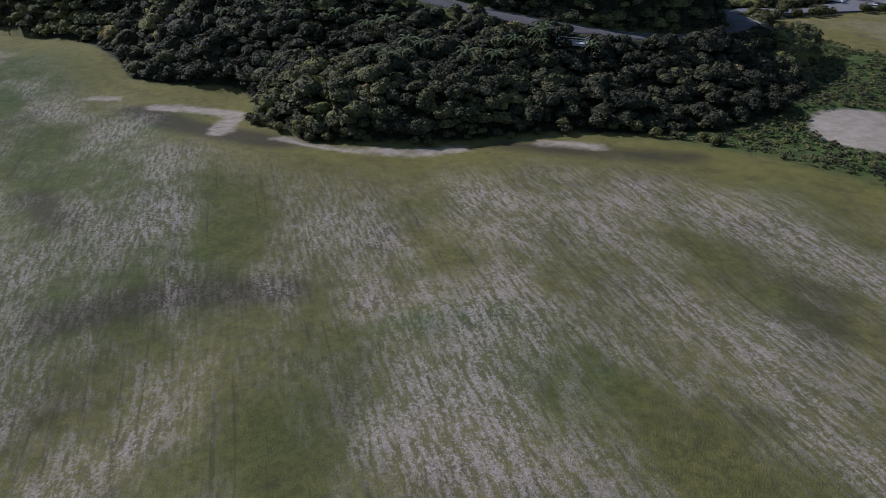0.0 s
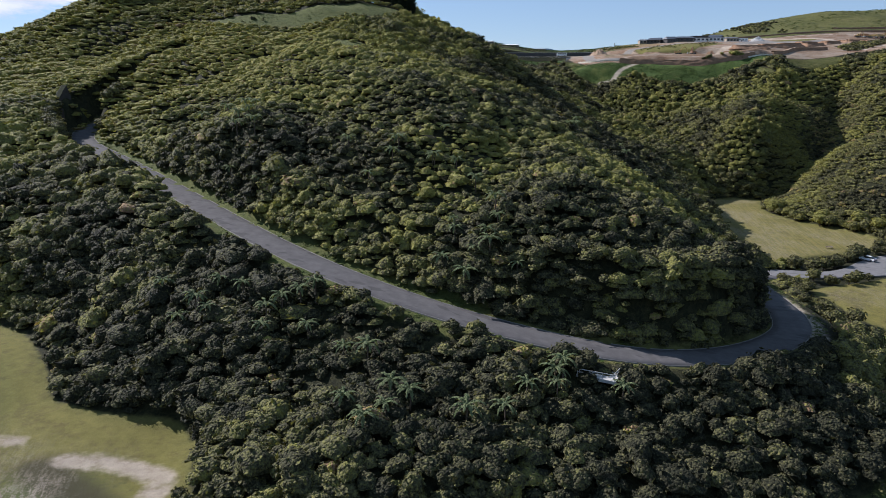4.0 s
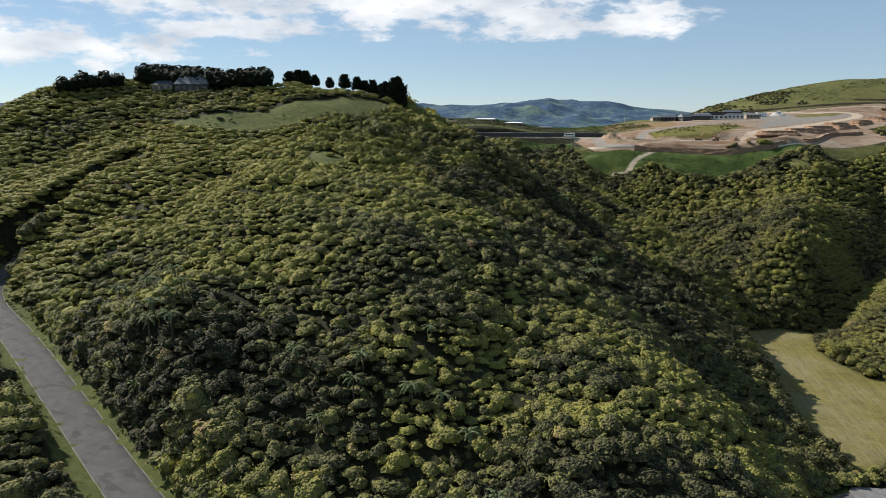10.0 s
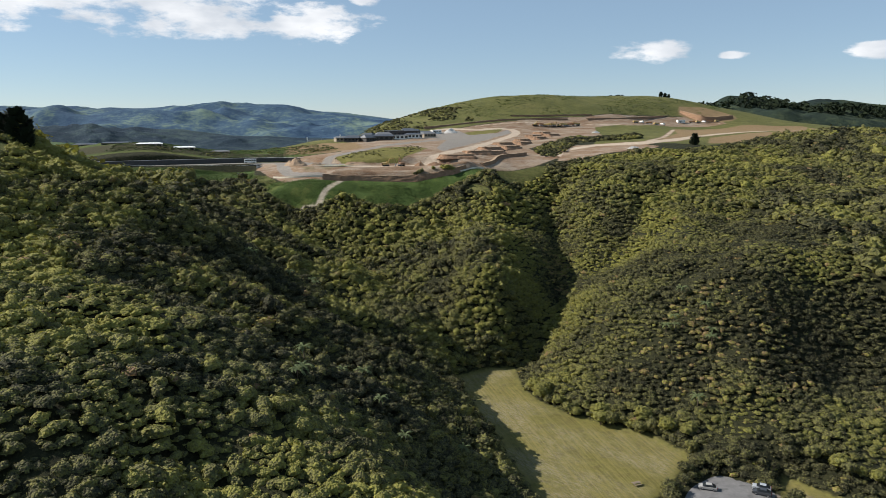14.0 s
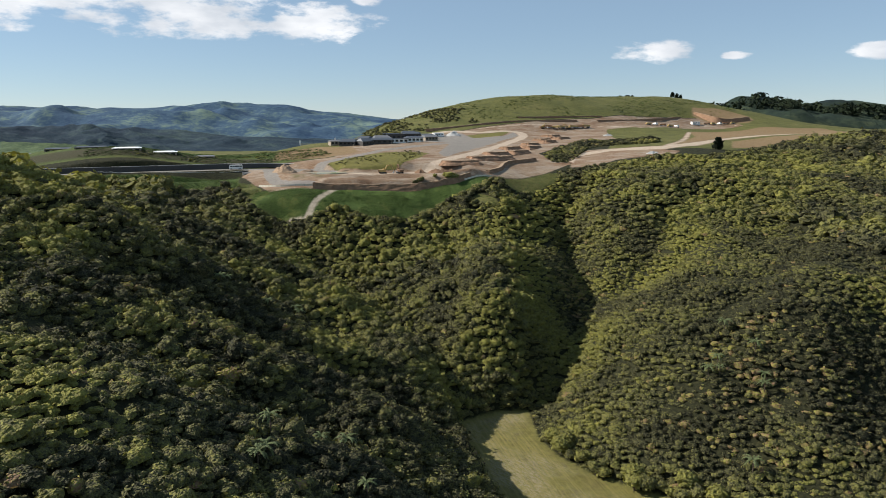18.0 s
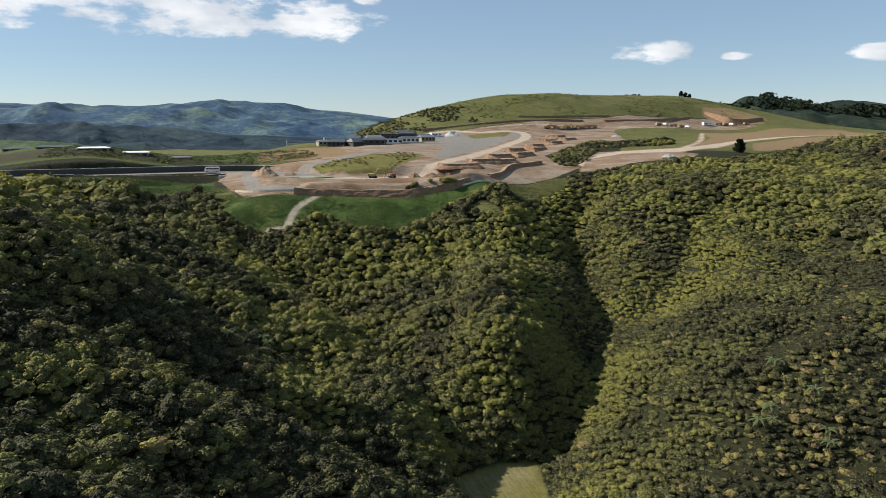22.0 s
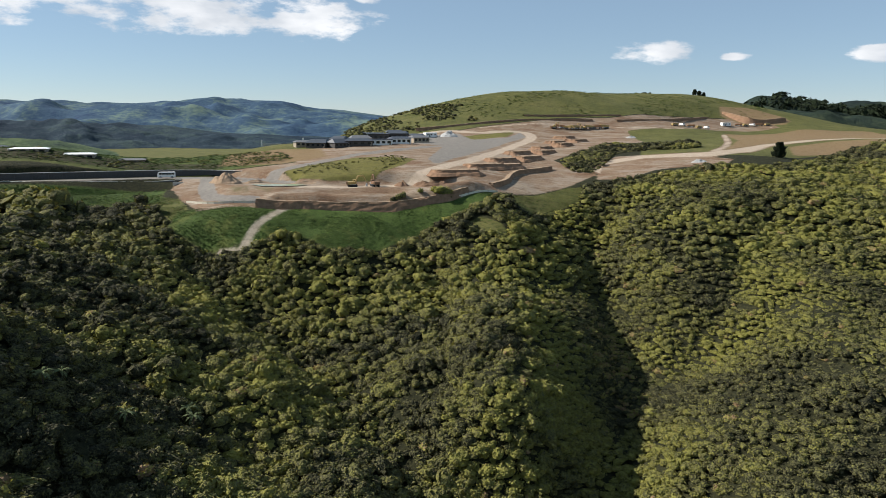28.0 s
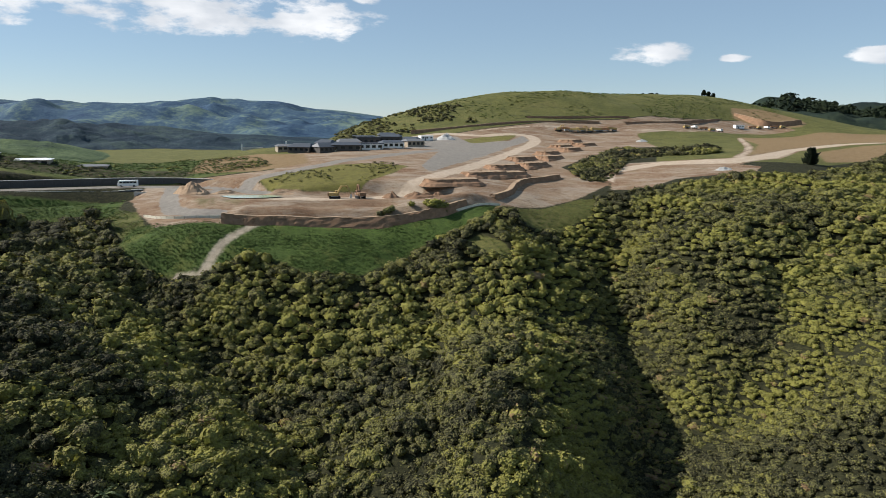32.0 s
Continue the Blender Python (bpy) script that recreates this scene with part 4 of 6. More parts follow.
def tone_at(x, y, r):
    kin = ripple(x + 4 * ripple(x, y, 6, 25), y + 4 * ripple(x, y, 6, 26), 17, 22)
    kin = np.where(kin > 0.28, 0.11, np.where(kin < -0.30, -0.13, 0.0)) + 0.06 * kin
    t = 0.41 + 0.10 * ripple(x, y, 42, 21) + kin + 0.08 * ripple(x, y, 7, 23) + r.normal(0, 1, len(x)) * np.where(x > 45, 0.06, 0.085)
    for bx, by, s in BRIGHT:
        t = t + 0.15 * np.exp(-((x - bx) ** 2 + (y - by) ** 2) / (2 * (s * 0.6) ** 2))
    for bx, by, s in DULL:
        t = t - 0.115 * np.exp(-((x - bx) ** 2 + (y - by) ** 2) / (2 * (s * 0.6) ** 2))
    # regional offsets put the slopes' light and shade into the tone
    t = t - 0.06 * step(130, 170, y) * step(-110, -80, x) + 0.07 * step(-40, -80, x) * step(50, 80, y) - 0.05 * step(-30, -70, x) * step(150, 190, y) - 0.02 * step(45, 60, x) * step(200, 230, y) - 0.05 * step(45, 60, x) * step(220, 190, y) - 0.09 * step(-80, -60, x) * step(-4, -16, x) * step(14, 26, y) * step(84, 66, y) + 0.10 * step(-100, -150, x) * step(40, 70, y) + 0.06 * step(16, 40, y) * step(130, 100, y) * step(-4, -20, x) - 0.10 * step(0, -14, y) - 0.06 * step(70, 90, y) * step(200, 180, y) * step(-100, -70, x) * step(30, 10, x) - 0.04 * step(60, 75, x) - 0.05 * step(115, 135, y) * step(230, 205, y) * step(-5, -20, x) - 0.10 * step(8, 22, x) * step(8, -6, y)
    brown = (np.exp(-(((x - 52) / 9) ** 2 + ((y - 270) / 24) ** 2)) > 0.5) & (r.uniform(0, 1, len(x)) < 0.4)
    brown |= (np.exp(-(((x - 88) / 30) ** 2 + ((y - 175) / 24) ** 2)) > 0.4) & (r.uniform(0, 1, len(x)) < 0.16)
    odd = r.uniform(0, 1, len(x)) < 0.018
    return np.where(brown | odd, r.uniform(0.86, 0.98, len(x)), np.clip(t, 0.06, 0.74))


def plant(name, places, radius, shapes, label, category, seed, sink=0.25, material=None, tall=1.0, foot=None, tone=None):
    """Many crowns joined into one object."""
    r = np.random.default_rng(seed)
    n = len(places)
    pick = r.integers(0, len(shapes), n)
    z = ground_height(places[:, 0], places[:, 1]) if foot is None else foot
    z = z + tall * (0.9 * ripple(places[:, 0], places[:, 1], 9, 41) + 0.7 * ripple(places[:, 0], places[:, 1], 5, 42))
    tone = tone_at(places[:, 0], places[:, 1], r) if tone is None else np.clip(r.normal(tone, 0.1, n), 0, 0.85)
    turn = r.uniform(0, 6.28, n)
    high = r.uniform(0.7, 1.15, n) * tall
    wide = r.uniform(0.72, 1.38, n)
    lean = r.normal(0, 0.16, (n, 2))
    vs, fs, ts, base = [], [], [], 0
    for k, (v, f) in enumerate(shapes):
        i = np.nonzero(pick == k)[0]
        if not len(i):
            continue
        c, s = np.cos(turn[i])[:, None], np.sin(turn[i])[:, None]
        rad = radius[i][:, None]
        a, b = v[None, :, 0] * wide[i][:, None], v[None, :, 1] / wide[i][:, None]
        x = places[i, 0][:, None] + rad * (a * c - b * s + lean[i, 0][:, None] * v[None, :, 2])
        y = places[i, 1][:, None] + rad * (a * s + b * c + lean[i, 1][:, None] * v[None, :, 2])
        h = z[i][:, None] + rad * high[i][:, None] * (v[None, :, 2] + 0.82 - sink)
        vs.append(np.stack([x, y, h], -1).reshape(-1, 3))
        fs.append((f[None] + (np.arange(len(i)) * len(v))[:, None, None] + base).reshape(-1, 3))
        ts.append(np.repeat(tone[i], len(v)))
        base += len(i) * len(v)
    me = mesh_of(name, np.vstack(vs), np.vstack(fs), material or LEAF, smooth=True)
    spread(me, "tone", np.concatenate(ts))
    return tagged(new(name, me), label, category, kind="stuff")


def bush_zone(name, region, spacing, sizes, shapes, label, seed, keep=None, tall=1.0, sink=0.35):
    p = scatter(region, spacing, seed)
    if keep is not None:
        p = p[keep(p[:, 0], p[:, 1])]
    r = np.random.default_rng(seed + 1)
    # steep faces carry more stems to the same area of plan
    here = ground_height(p[:, 0], p[:, 1])
    tilt = np.hypot(ground_height(p[:, 0] + 1, p[:, 1]) - here, ground_height(p[:, 0], p[:, 1] + 1) - here)
    more = p[r.uniform(0, 1, len(p)) < np.clip((tilt - 0.45) * 1.3, 0, 1)]
    cliff = np.repeat(p[tilt > 0.9], 2, 0)
    p = np.vstack([p, more + r.uniform(-0.6, 0.6, more.shape) * spacing, cliff + r.uniform(-0.5, 0.5, cliff.shape) * spacing])
    big = r.uniform(0, 1, len(p)) ** 2 + (r.uniform(0, 1, len(p)) < 0.05) * 0.7
    rad = spacing * (sizes[0] + (sizes[1] - sizes[0]) * big) * (1 + 0.25 * ripple(p[:, 0], p[:, 1], 18, 31))
    ok = free_of_bush(p[:, 0], p[:, 1]) < -rad * 0.5
    p, rad = p[ok], rad[ok]
    return plant(name, p, rad, shapes, label, "bush", seed + 2, tall=tall, sink=sink)


bush_zone("bush_cover", (-250, -70, 60, 35), 1.95, (0.50, 1.25), NEAR_CROWNS, "dense dark green native shrubs on the bank beside the road", 11, lambda x, y: (y < 36) & (x > -230))
bush_zone("bush_cover", (-150, 35, 40, 130), 1.9, (0.50, 1.15), NEAR_CROWNS, "dense green shrubs covering the steep spur", 12, lambda x, y: (y >= 36) & (x > -150), 0.9, 0.42)
bush_zone("bush_cover", (-150, 130, 40, 260), 2.05, (0.52, 1.25), HILL_CROWNS, "dense olive green shrubs on the valley side", 13, lambda x, y: x < 28)
bush_zone("bush_cover", (28, 96, 150, 300), 1.85, (0.56, 0.95), HILL_CROWNS, "dense yellow-green shrubs on the rounded hill", 14, lambda x, y: (y > 130) | (x > 70), 0.8, 0.45)
bush_zone("bush_cover", (-340, 30, -150, 215), 3.0, (0.62, 1.0), MID_CROWNS, "low yellowish shrubs below the knoll", 15, lambda x, y: (x <= -150) & (y >= 36), 0.6)
bush_zone("bush_cover", (-130, 260, 28, 352), 2.3, (0.58, 1.2), MID_CROWNS, "dense mixed shrubs at the head of the gully", 16)
bush_zone("bush_cover", (28, 300, 240, 480), 2.5, (0.58, 1.05), MID_CROWNS, "dense shrubs below the earthworks", 17, None, 0.8, 0.42)
bush_zone("bush_cover", (150, 110, 420, 500), 4.4, (0.62, 1.0), FAR_CROWNS, "shrubs on the hill to the east", 18, lambda x, y: ((x >= 150) & (y < 300)) | (x > 240))
bush_zone("bush_cover", (-330, 215, -130, 345), 6.0, (0.6, 1.0), FAR_CROWNS, "shrubs behind the knoll", 19)


# scrub on the flank of the north hill and tussocks on the island of grass
hill = scatter((-70, 565, 40, 700), 4.2, 61)
hill = hill[(ripple(hill[:, 0], hill[:, 1], 26, 62) + 0.015 * (10 - hill[:, 0]) + 0.5 * ripple(hill[:, 0], hill[:, 1], 9, 73) > 0.35) & (hill[:, 0] + 0.5 * (hill[:, 1] - 560) < 62)]
plant("hill_scrub", hill, np.full(len(hill), 1.9), FAR_CROWNS, "dark scrub on the flank of the grassy hill", "scrub", 63, tall=0.7, tone=0.26)
tuss = scatter((-62, 372, -2, 426), 2.6, 64)
tuss = tuss[(inside(tuss[:, 0], tuss[:, 1], ISLAND) > 0.5) & (ripple(tuss[:, 0], tuss[:, 1], 6, 65) > -0.1)]
plant("tussock", tuss, np.full(len(tuss), 0.8), TINY_CROWNS, "small dark green tussocks on the grass island", "tussock", 66, tall=0.8, tone=0.28)
bank = scatter((-200, 385, -60, 455), 3.4, 67)
bank = bank[(ripple(bank[:, 0], bank[:, 1], 14, 68) > 0.3) & (inside(bank[:, 0], bank[:, 1], [(-200, 378), (-110, 402), (-84, 402), (-64, 408), (-80, 444), (-120, 448), (-200, 420)]) > 0)]
plant("bank_scrub", bank, np.full(len(bank), 1.2), TINY_CROWNS, "low olive scrub on the grassy bank", "scrub", 69, tall=0.45, tone=0.3)
weeds = scatter((28, -75, 130, 58), 1.7, 70)
weeds = weeds[(inside(weeds[:, 0], weeds[:, 1], ROUGH) > 0.3) & (inside(weeds[:, 0], weeds[:, 1], DISC) < -0.5) & (weeds[:, 1] > -0.9 * weeds[:, 0] - 60)]
plant("rough_weeds", weeds, 0.55 + 0.4 * np.random.default_rng(71).uniform(0, 1, len(weeds)), TINY_CROWNS, "rank green weeds between field and paddock", "weeds", 72, tall=0.7, tone=0.22)

# shelter trees of the lowland behind the west bank
low = scatter((-560, 470, -120, 980), 13.0, 141)
low = low[(ripple(low[:, 0], low[:, 1], 70, 142) + 0.5 * ripple(low[:, 0], low[:, 1], 25, 143) > -0.15) & (low[:, 0] < -0.28 * low[:, 1] + 5)]
plant("lowland_trees", low, np.random.default_rng(144).uniform(3.0, 6.5, len(low)), FAR_CROWNS, "dark shelter trees scattered over the lowland", "trees", 145, tall=0.8, tone=0.12)

# long grass on the batters and the bank, tussocks on the north hill
for k, (outline, step_size, rad, tone, text) in enumerate([(GREEN_BATTER, 0.85, 0.42, 0.27, "rank bright green grass on the batter"), (SLOPE_GRASS, 1.3, 0.5, 0.55, "olive grass on the slope below the platform"), (SLOPE_GAP, 1.3, 0.5, 0.55, "olive grass in a gap of the bush"), (LOW_SLOPE, 1.1, 0.5, 0.5, "rough olive grass beside the gravel access"), (LOW_GREEN, 1.4, 0.7, 0.22, "rank dark green grass below the retaining wall"),
                                                     ([(-200, 376), (-120, 398), (-100, 400), (-66, 412), (-80, 444), (-130, 446), (-200, 425)], 2.0, 0.85, 0.18, "rough olive grass on the bank above the road")]):
    o = np.array(outline)
    tuft = scatter((o[:, 0].min(), o[:, 1].min(), o[:, 0].max(), o[:, 1].max()), step_size, 180 + k)
    tuft = tuft[(inside(tuft[:, 0], tuft[:, 1], outline) > 0.2) & (buffer(tuft[:, 0], tuft[:, 1], BATTER_PATH, 2.0) < 0)]
    plant("long_grass", tuft, rad * np.random.default_rng(185 + k).uniform(0.6, 1.3, len(tuft)), TINY_CROWNS, text, "grass", 190 + k, tall=0.35, material=SWARD, tone=tone)
hump = scatter((-40, 570, 330, 800), 4.6, 92)
hump = hump[(ripple(hump[:, 0], hump[:, 1], 22, 93) + 0.6 * ripple(hump[:, 0], hump[:, 1], 8, 94) > 0.05) & (ground_height(hump[:, 0], hump[:, 1]) > 92.5)]
plant("hill_tussock", hump, np.random.default_rng(95).uniform(0.7, 1.6, len(hump)), TINY_CROWNS, "olive tussocks over the grassy hill", "tussock", 96, tall=0.3, material=SWARD, tone=0.42)

# grass on the road verges
r = np.random.default_rng(97)
i = r.integers(0, len(ROAD_LINE), 2600)
off = r.uniform(3.8, 5.8, len(i)) * np.where(r.uniform(0, 1, len(i)) < 0.5, -1, 1)
edge = ROAD_LINE[i, :2] + ACROSS[i, :2] * off[:, None] + r.normal(0, 0.5, (len(i), 2))
edge = edge[near_line(edge[:, 0], edge[:, 1], ROAD_LINE)[0] > 3.75]
plant("verge_grass", edge, r.uniform(0.25, 0.55, len(edge)), TINY_CROWNS, "tufty yellow-green grass on the road verge", "grass", 98, tall=0.3, material=SWARD, tone=0.62)

# scattered shrubs over the knoll paddock
dots = scatter((-216, 110, -115, 206), 5.0, 110)
dots = dots[(np.maximum(inside(dots[:, 0], dots[:, 1], SUMMIT_PADDOCK), inside(dots[:, 0], dots[:, 1], SUMMIT_GAP)) > -1) & (ripple(dots[:, 0], dots[:, 1], 16, 111) > 0.5)]
plant("paddock_scrub", dots, np.random.default_rng(112).uniform(0.7, 1.9, len(dots)), HILL_CROWNS, "dark shrubs dotted over the knoll paddock", "scrub", 113, tall=0.8, tone=0.32)
blades = scatter((-216, 110, -115, 206), 1.9, 114)
blades = blades[np.maximum(inside(blades[:, 0], blades[:, 1], SUMMIT_PADDOCK), inside(blades[:, 0], blades[:, 1], SUMMIT_GAP)) > -1.5]
plant("long_grass", blades, np.random.default_rng(115).uniform(0.25, 0.5, len(blades)), TINY_CROWNS, "rough olive pasture grass on the knoll", "grass", 116, tall=0.2, material=SWARD, tone=0.6)
# ---- making things ----
def part(name, bm, material, parent=None, label="", m=None):
    """One mesh object from a bmesh, or from ready mesh data, under a thing or a part."""
    if isinstance(bm, bmesh.types.BMesh):
        me = bpy.data.meshes.new(name)
        bm.to_mesh(me)
        bm.free()
        me.materials.append(material)
    else:
        me = bm
    ob = new(name, me)
    if parent is not None:
        ob.parent = parent
    if m is not None:
        ob.matrix_basis = m
    return tagged(ob, label)


def thing(name, m, label, category, group="", kind=""):
    ob = new(name)
    ob.empty_display_size = 0.3
    ob.matrix_basis = m
    return tagged(ob, label, category, group, kind)


def box(*blocks, bevel=0.0):
    """Blocks (x, y, z of the middle, width, depth, height[, turn about z]) in one bmesh."""
    bm = bmesh.new()
    for b in blocks:
        x, y, z, w, d, h = b[:6]
        g = bmesh.ops.create_cube(bm, size=1, matrix=pose(x, y, z, 0, 0, b[6] if len(b) > 6 else 0) @ Matrix.Diagonal((w, d, h, 1)))
    if bevel:
        bmesh.ops.bevel(bm, geom=bm.edges[:], offset=bevel, segments=2, affect="EDGES", profile=0.5)
    return bm


def tube(points, radii, sides=8):
    """A tapered tube along points."""
    bm = bmesh.new()
    rings = []
    pts = [Vector(p) for p in points]
    for i, p in enumerate(pts):
        way = (pts[min(i + 1, len(pts) - 1)] - pts[max(i - 1, 0)]).normalized()
        q = way.to_track_quat("Z", "Y").to_matrix()
        rings.append([bm.verts.new(p + q @ Vector((math.cos(a) * radii[i], math.sin(a) * radii[i], 0))) for a in np.linspace(0, 2 * math.pi, sides, endpoint=False)])
    for a, b in zip(rings, rings[1:]):
        for j in range(sides):
            bm.faces.new((a[j], a[(j + 1) % sides], b[(j + 1) % sides], b[j]))
    bm.faces.new(rings[0][::-1])
    bm.faces.new(rings[-1])
    return bm


def profile(outline, width, bevel=0.0, lean=None):
    """A side outline (x, z) made solid across y; lean narrows it above a height."""
    bm = bmesh.new()
    lo, hi = [], []
    for x, z in outline:
        w = width / 2 if lean is None or z < lean[0] else width / 2 - (z - lean[0]) * lean[1]
        lo.append(bm.verts.new((x, -w, z)))
        hi.append(bm.verts.new((x, w, z)))
    n = len(outline)
    bm.faces.new(lo)
    bm.faces.new(hi[::-1])
    for i in range(n):
        bm.faces.new((lo[i], hi[i], hi[(i + 1) % n], lo[(i + 1) % n]))
    bmesh.ops.recalc_face_normals(bm, faces=bm.faces[:])
    if bevel:
        bmesh.ops.bevel(bm, geom=bm.edges[:], offset=bevel, segments=2, affect="EDGES", profile=0.5)
    return bm


def on_ground(x, y, dz=0.0):
    return float(ground_height(np.array([x]), np.array([y]))[0]) + dz


def wheel(parent, x, y, r, w):
    bm = bmesh.new()
    bmesh.ops.create_cone(bm, cap_ends=True, segments=16, radius1=r, radius2=r, depth=w, matrix=pose(0, 0, 0, 90))
    bmesh.ops.bevel(bm, geom=[e for e in bm.edges if len(e.link_faces) == 2 and abs(e.verts[0].co.y - e.verts[1].co.y) < 1e-4], offset=w * 0.18, segments=2, affect="EDGES")
    tyre = part("wheel", bm, RUBBER, parent, "black rubber tyre", m=pose(x, y, r))
    bm = bmesh.new()
    bmesh.ops.create_cone(bm, cap_ends=True, segments=12, radius1=r * 0.58, radius2=r * 0.5, depth=w * 1.06, matrix=pose(0, 0, 0, 90))
    part("rim", bm, STEEL, tyre, "grey metal rim")


RUBBER = plain("rubber", (0.02, 0.02, 0.021), 0.85, 0.3)
STEEL = plain("steel", (0.45, 0.45, 0.46), 0.4, 0.5, 0.8)
GLASS = plain("dark_glass", (0.02, 0.024, 0.028), 0.08, 0.6, vary=0.05)
LAMP_GLASS = plain("lamp_glass", (0.7, 0.7, 0.68), 0.15, 0.6)
RED_GLASS = plain("red_glass", (0.35, 0.02, 0.02), 0.2, 0.6)
TIMBER = plain("weathered_timber", (0.20, 0.16, 0.12), 0.85, 0.2, vary=0.35, size=4, bump=0.3)
WHITE = plain("white_paint", (0.80, 0.79, 0.76), 0.5, 0.4, vary=0.08)
ROOF_DARK = plain("dark_roofing", (0.055, 0.062, 0.075), 0.5, 0.4, vary=0.2, size=0.8)
ROOF_GREY = plain("grey_roofing", (0.13, 0.135, 0.145), 0.8, 0.25, vary=0.15, size=0.8)
ROOF_WHITE = plain("pale_roofing", (0.78, 0.78, 0.77), 0.4, 0.45, vary=0.08)
CLAD_DARK = plain("dark_cladding", (0.065, 0.06, 0.056), 0.7, 0.3, vary=0.25, size=1.2)
CLAD_TAN = plain("tan_cladding", (0.30, 0.25, 0.19), 0.75, 0.3, vary=0.2)
YELLOW = plain("yellow_machine_paint", (0.40, 0.28, 0.10), 0.45, 0.45, vary=0.25)
ORANGE = plain("orange_machine_paint", (0.36, 0.18, 0.08), 0.45, 0.45, vary=0.25)
CLAY = plain("heaped_clay", (0.30, 0.215, 0.145), 0.95, 0.1, vary=0.35, size=0.5, bump=0.8)
BROWN_CLAY = plain("heaped_topsoil", (0.235, 0.145, 0.092), 0.95, 0.1, vary=0.4, size=0.5, bump=0.8)


# ---- car park ----
def solid_outline(name, outline, z, deep, material, label, category):
    bm = bmesh.new()
    top = [bm.verts.new((x, y, z)) for x, y in outline]
    f = bm.faces.new(top)
    f.normal_update()
    if f.normal.z < 0:
        f.normal_flip()
    g = bmesh.ops.extrude_face_region(bm, geom=[f])
    bmesh.ops.translate(bm, verts=[v for v in g["geom"] if isinstance(v, bmesh.types.BMVert)], vec=(0, 0, -deep))
    bmesh.ops.recalc_face_normals(bm, faces=bm.faces[:])
    return tagged(part(name, bm, material), label, category, kind="structure")


solid_outline("car_park", smooth_line(CAR_PARK + CAR_PARK[:1], 4)[:-1, :2], -0.72, 1.2, asphalt_material("car_park_seal", (0.115, 0.112, 0.112), (0.185, 0.18, 0.178)), "pale grey sealed car park beside the lawn", "car park")


def car(colour, name, label, m, tall=1.0):
    paint = plain(name, colour, 0.25, 0.6, 0.1, vary=0.06)
    top = thing("car", m, label, "car", "cars in the car park")
    body = [(-2.15, 0.30), (-2.2, 0.62), (-2.1, 0.85), (-1.2, 0.93 * tall), (1.0, 0.95 * tall), (2.0, 0.98 * tall), (2.18, 0.7), (2.15, 0.3)]
    part("body", profile(body, 1.74, 0.06), paint, top)
    cabin = [(-1.25, 0.9 * tall), (-0.55, 1.40 * tall), (0.95, 1.44 * tall), (1.95, 0.95 * tall)]
    part("window_glass", profile(cabin, 1.62, 0.03, (0.9 * tall, 0.28)), GLASS, top, "dark window glass")
    part("roof", box((0.25, 0, 1.45 * tall, 1.5, 1.22, 0.06), bevel=0.02), paint, top)
    for sx in (-1.35, 1.4):
        for sy in (-0.78, 0.78):
            wheel(top, sx, sy, 0.32, 0.2)
    for sy in (-0.6, 0.6):
        part("headlight", box((-2.16, sy, 0.68, 0.1, 0.36, 0.14), bevel=0.02), LAMP_GLASS, top)
        part("tail_light", box((2.15, sy, 0.78, 0.1, 0.26, 0.2), bevel=0.02), RED_GLASS, top)
    for sx in (-2.2, 2.18):
        part("bumper", box((sx, 0, 0.41, 0.12, 1.7, 0.2), bevel=0.03), RUBBER, top)
    return top


CAR_PLACES = [((66.2, 124.6), -18, (0.34, 0.33, 0.31), "tan_car_paint", "beige hatchback parked on grey seal", 1.0), ((58.2, 117.2), -30, (0.80, 0.80, 0.79), "white_car_paint", "white car parked beside the bushes", 1.0),
              ((78.6, 121.9), -28, (0.05, 0.055, 0.062), "slate_car_paint", "dark slate car parked on grey seal", 1.05), ((79.6, 124.2), -28, (0.35, 0.37, 0.39), "silver_car_paint", "silver car parked on grey seal", 1.0),
              ((72.6, 114.6), -33, (0.02, 0.021, 0.024), "black_car_paint", "black car parked on grey seal", 1.05), ((69.0, 111.0), -33, (0.035, 0.05, 0.05), "dark_green_car_paint", "dark green estate car parked on grey seal", 1.1),
              ((68.0, 108.4), -33, (0.70, 0.72, 0.72), "pale_car_paint", "pale silver car half hidden by a shrub", 1.0)]
for (cx, cy), turn, colour, name, label, tall in CAR_PLACES:
    car(colour, name, label, pose(cx, cy, -0.72, 0, 0, turn), tall)


def picnic_table(m, label):
    top = thing("picnic_table", m, label, "picnic table", "picnic tables")
    for i in range(5):
        part("plank", box((0, -0.36 + i * 0.18, 0.75, 2.0, 0.16, 0.045), bevel=0.008), TIMBER, top)
    for s in (-0.75, 0.75):
        part("bench", box((0, s, 0.45, 2.0, 0.28, 0.05), bevel=0.008), TIMBER, top)
    for x in (-0.75, 0.75):
        part("leg", box((x, 0, 0.42, 0.08, 1.7, 0.07), (x, -0.35, 0.37, 0.08, 0.09, 0.75), (x, 0.35, 0.37, 0.08, 0.09, 0.75)), TIMBER, top)


picnic_table(pose(48.5, 125.4, on_ground(48.5, 125.4), 0, 0, 20), "weathered brown picnic table on the dry lawn")
picnic_table(pose(97.5, 106.0, on_ground(97.5, 106.0), 0, 0, -10), "weathered brown picnic table on the paddock grass")


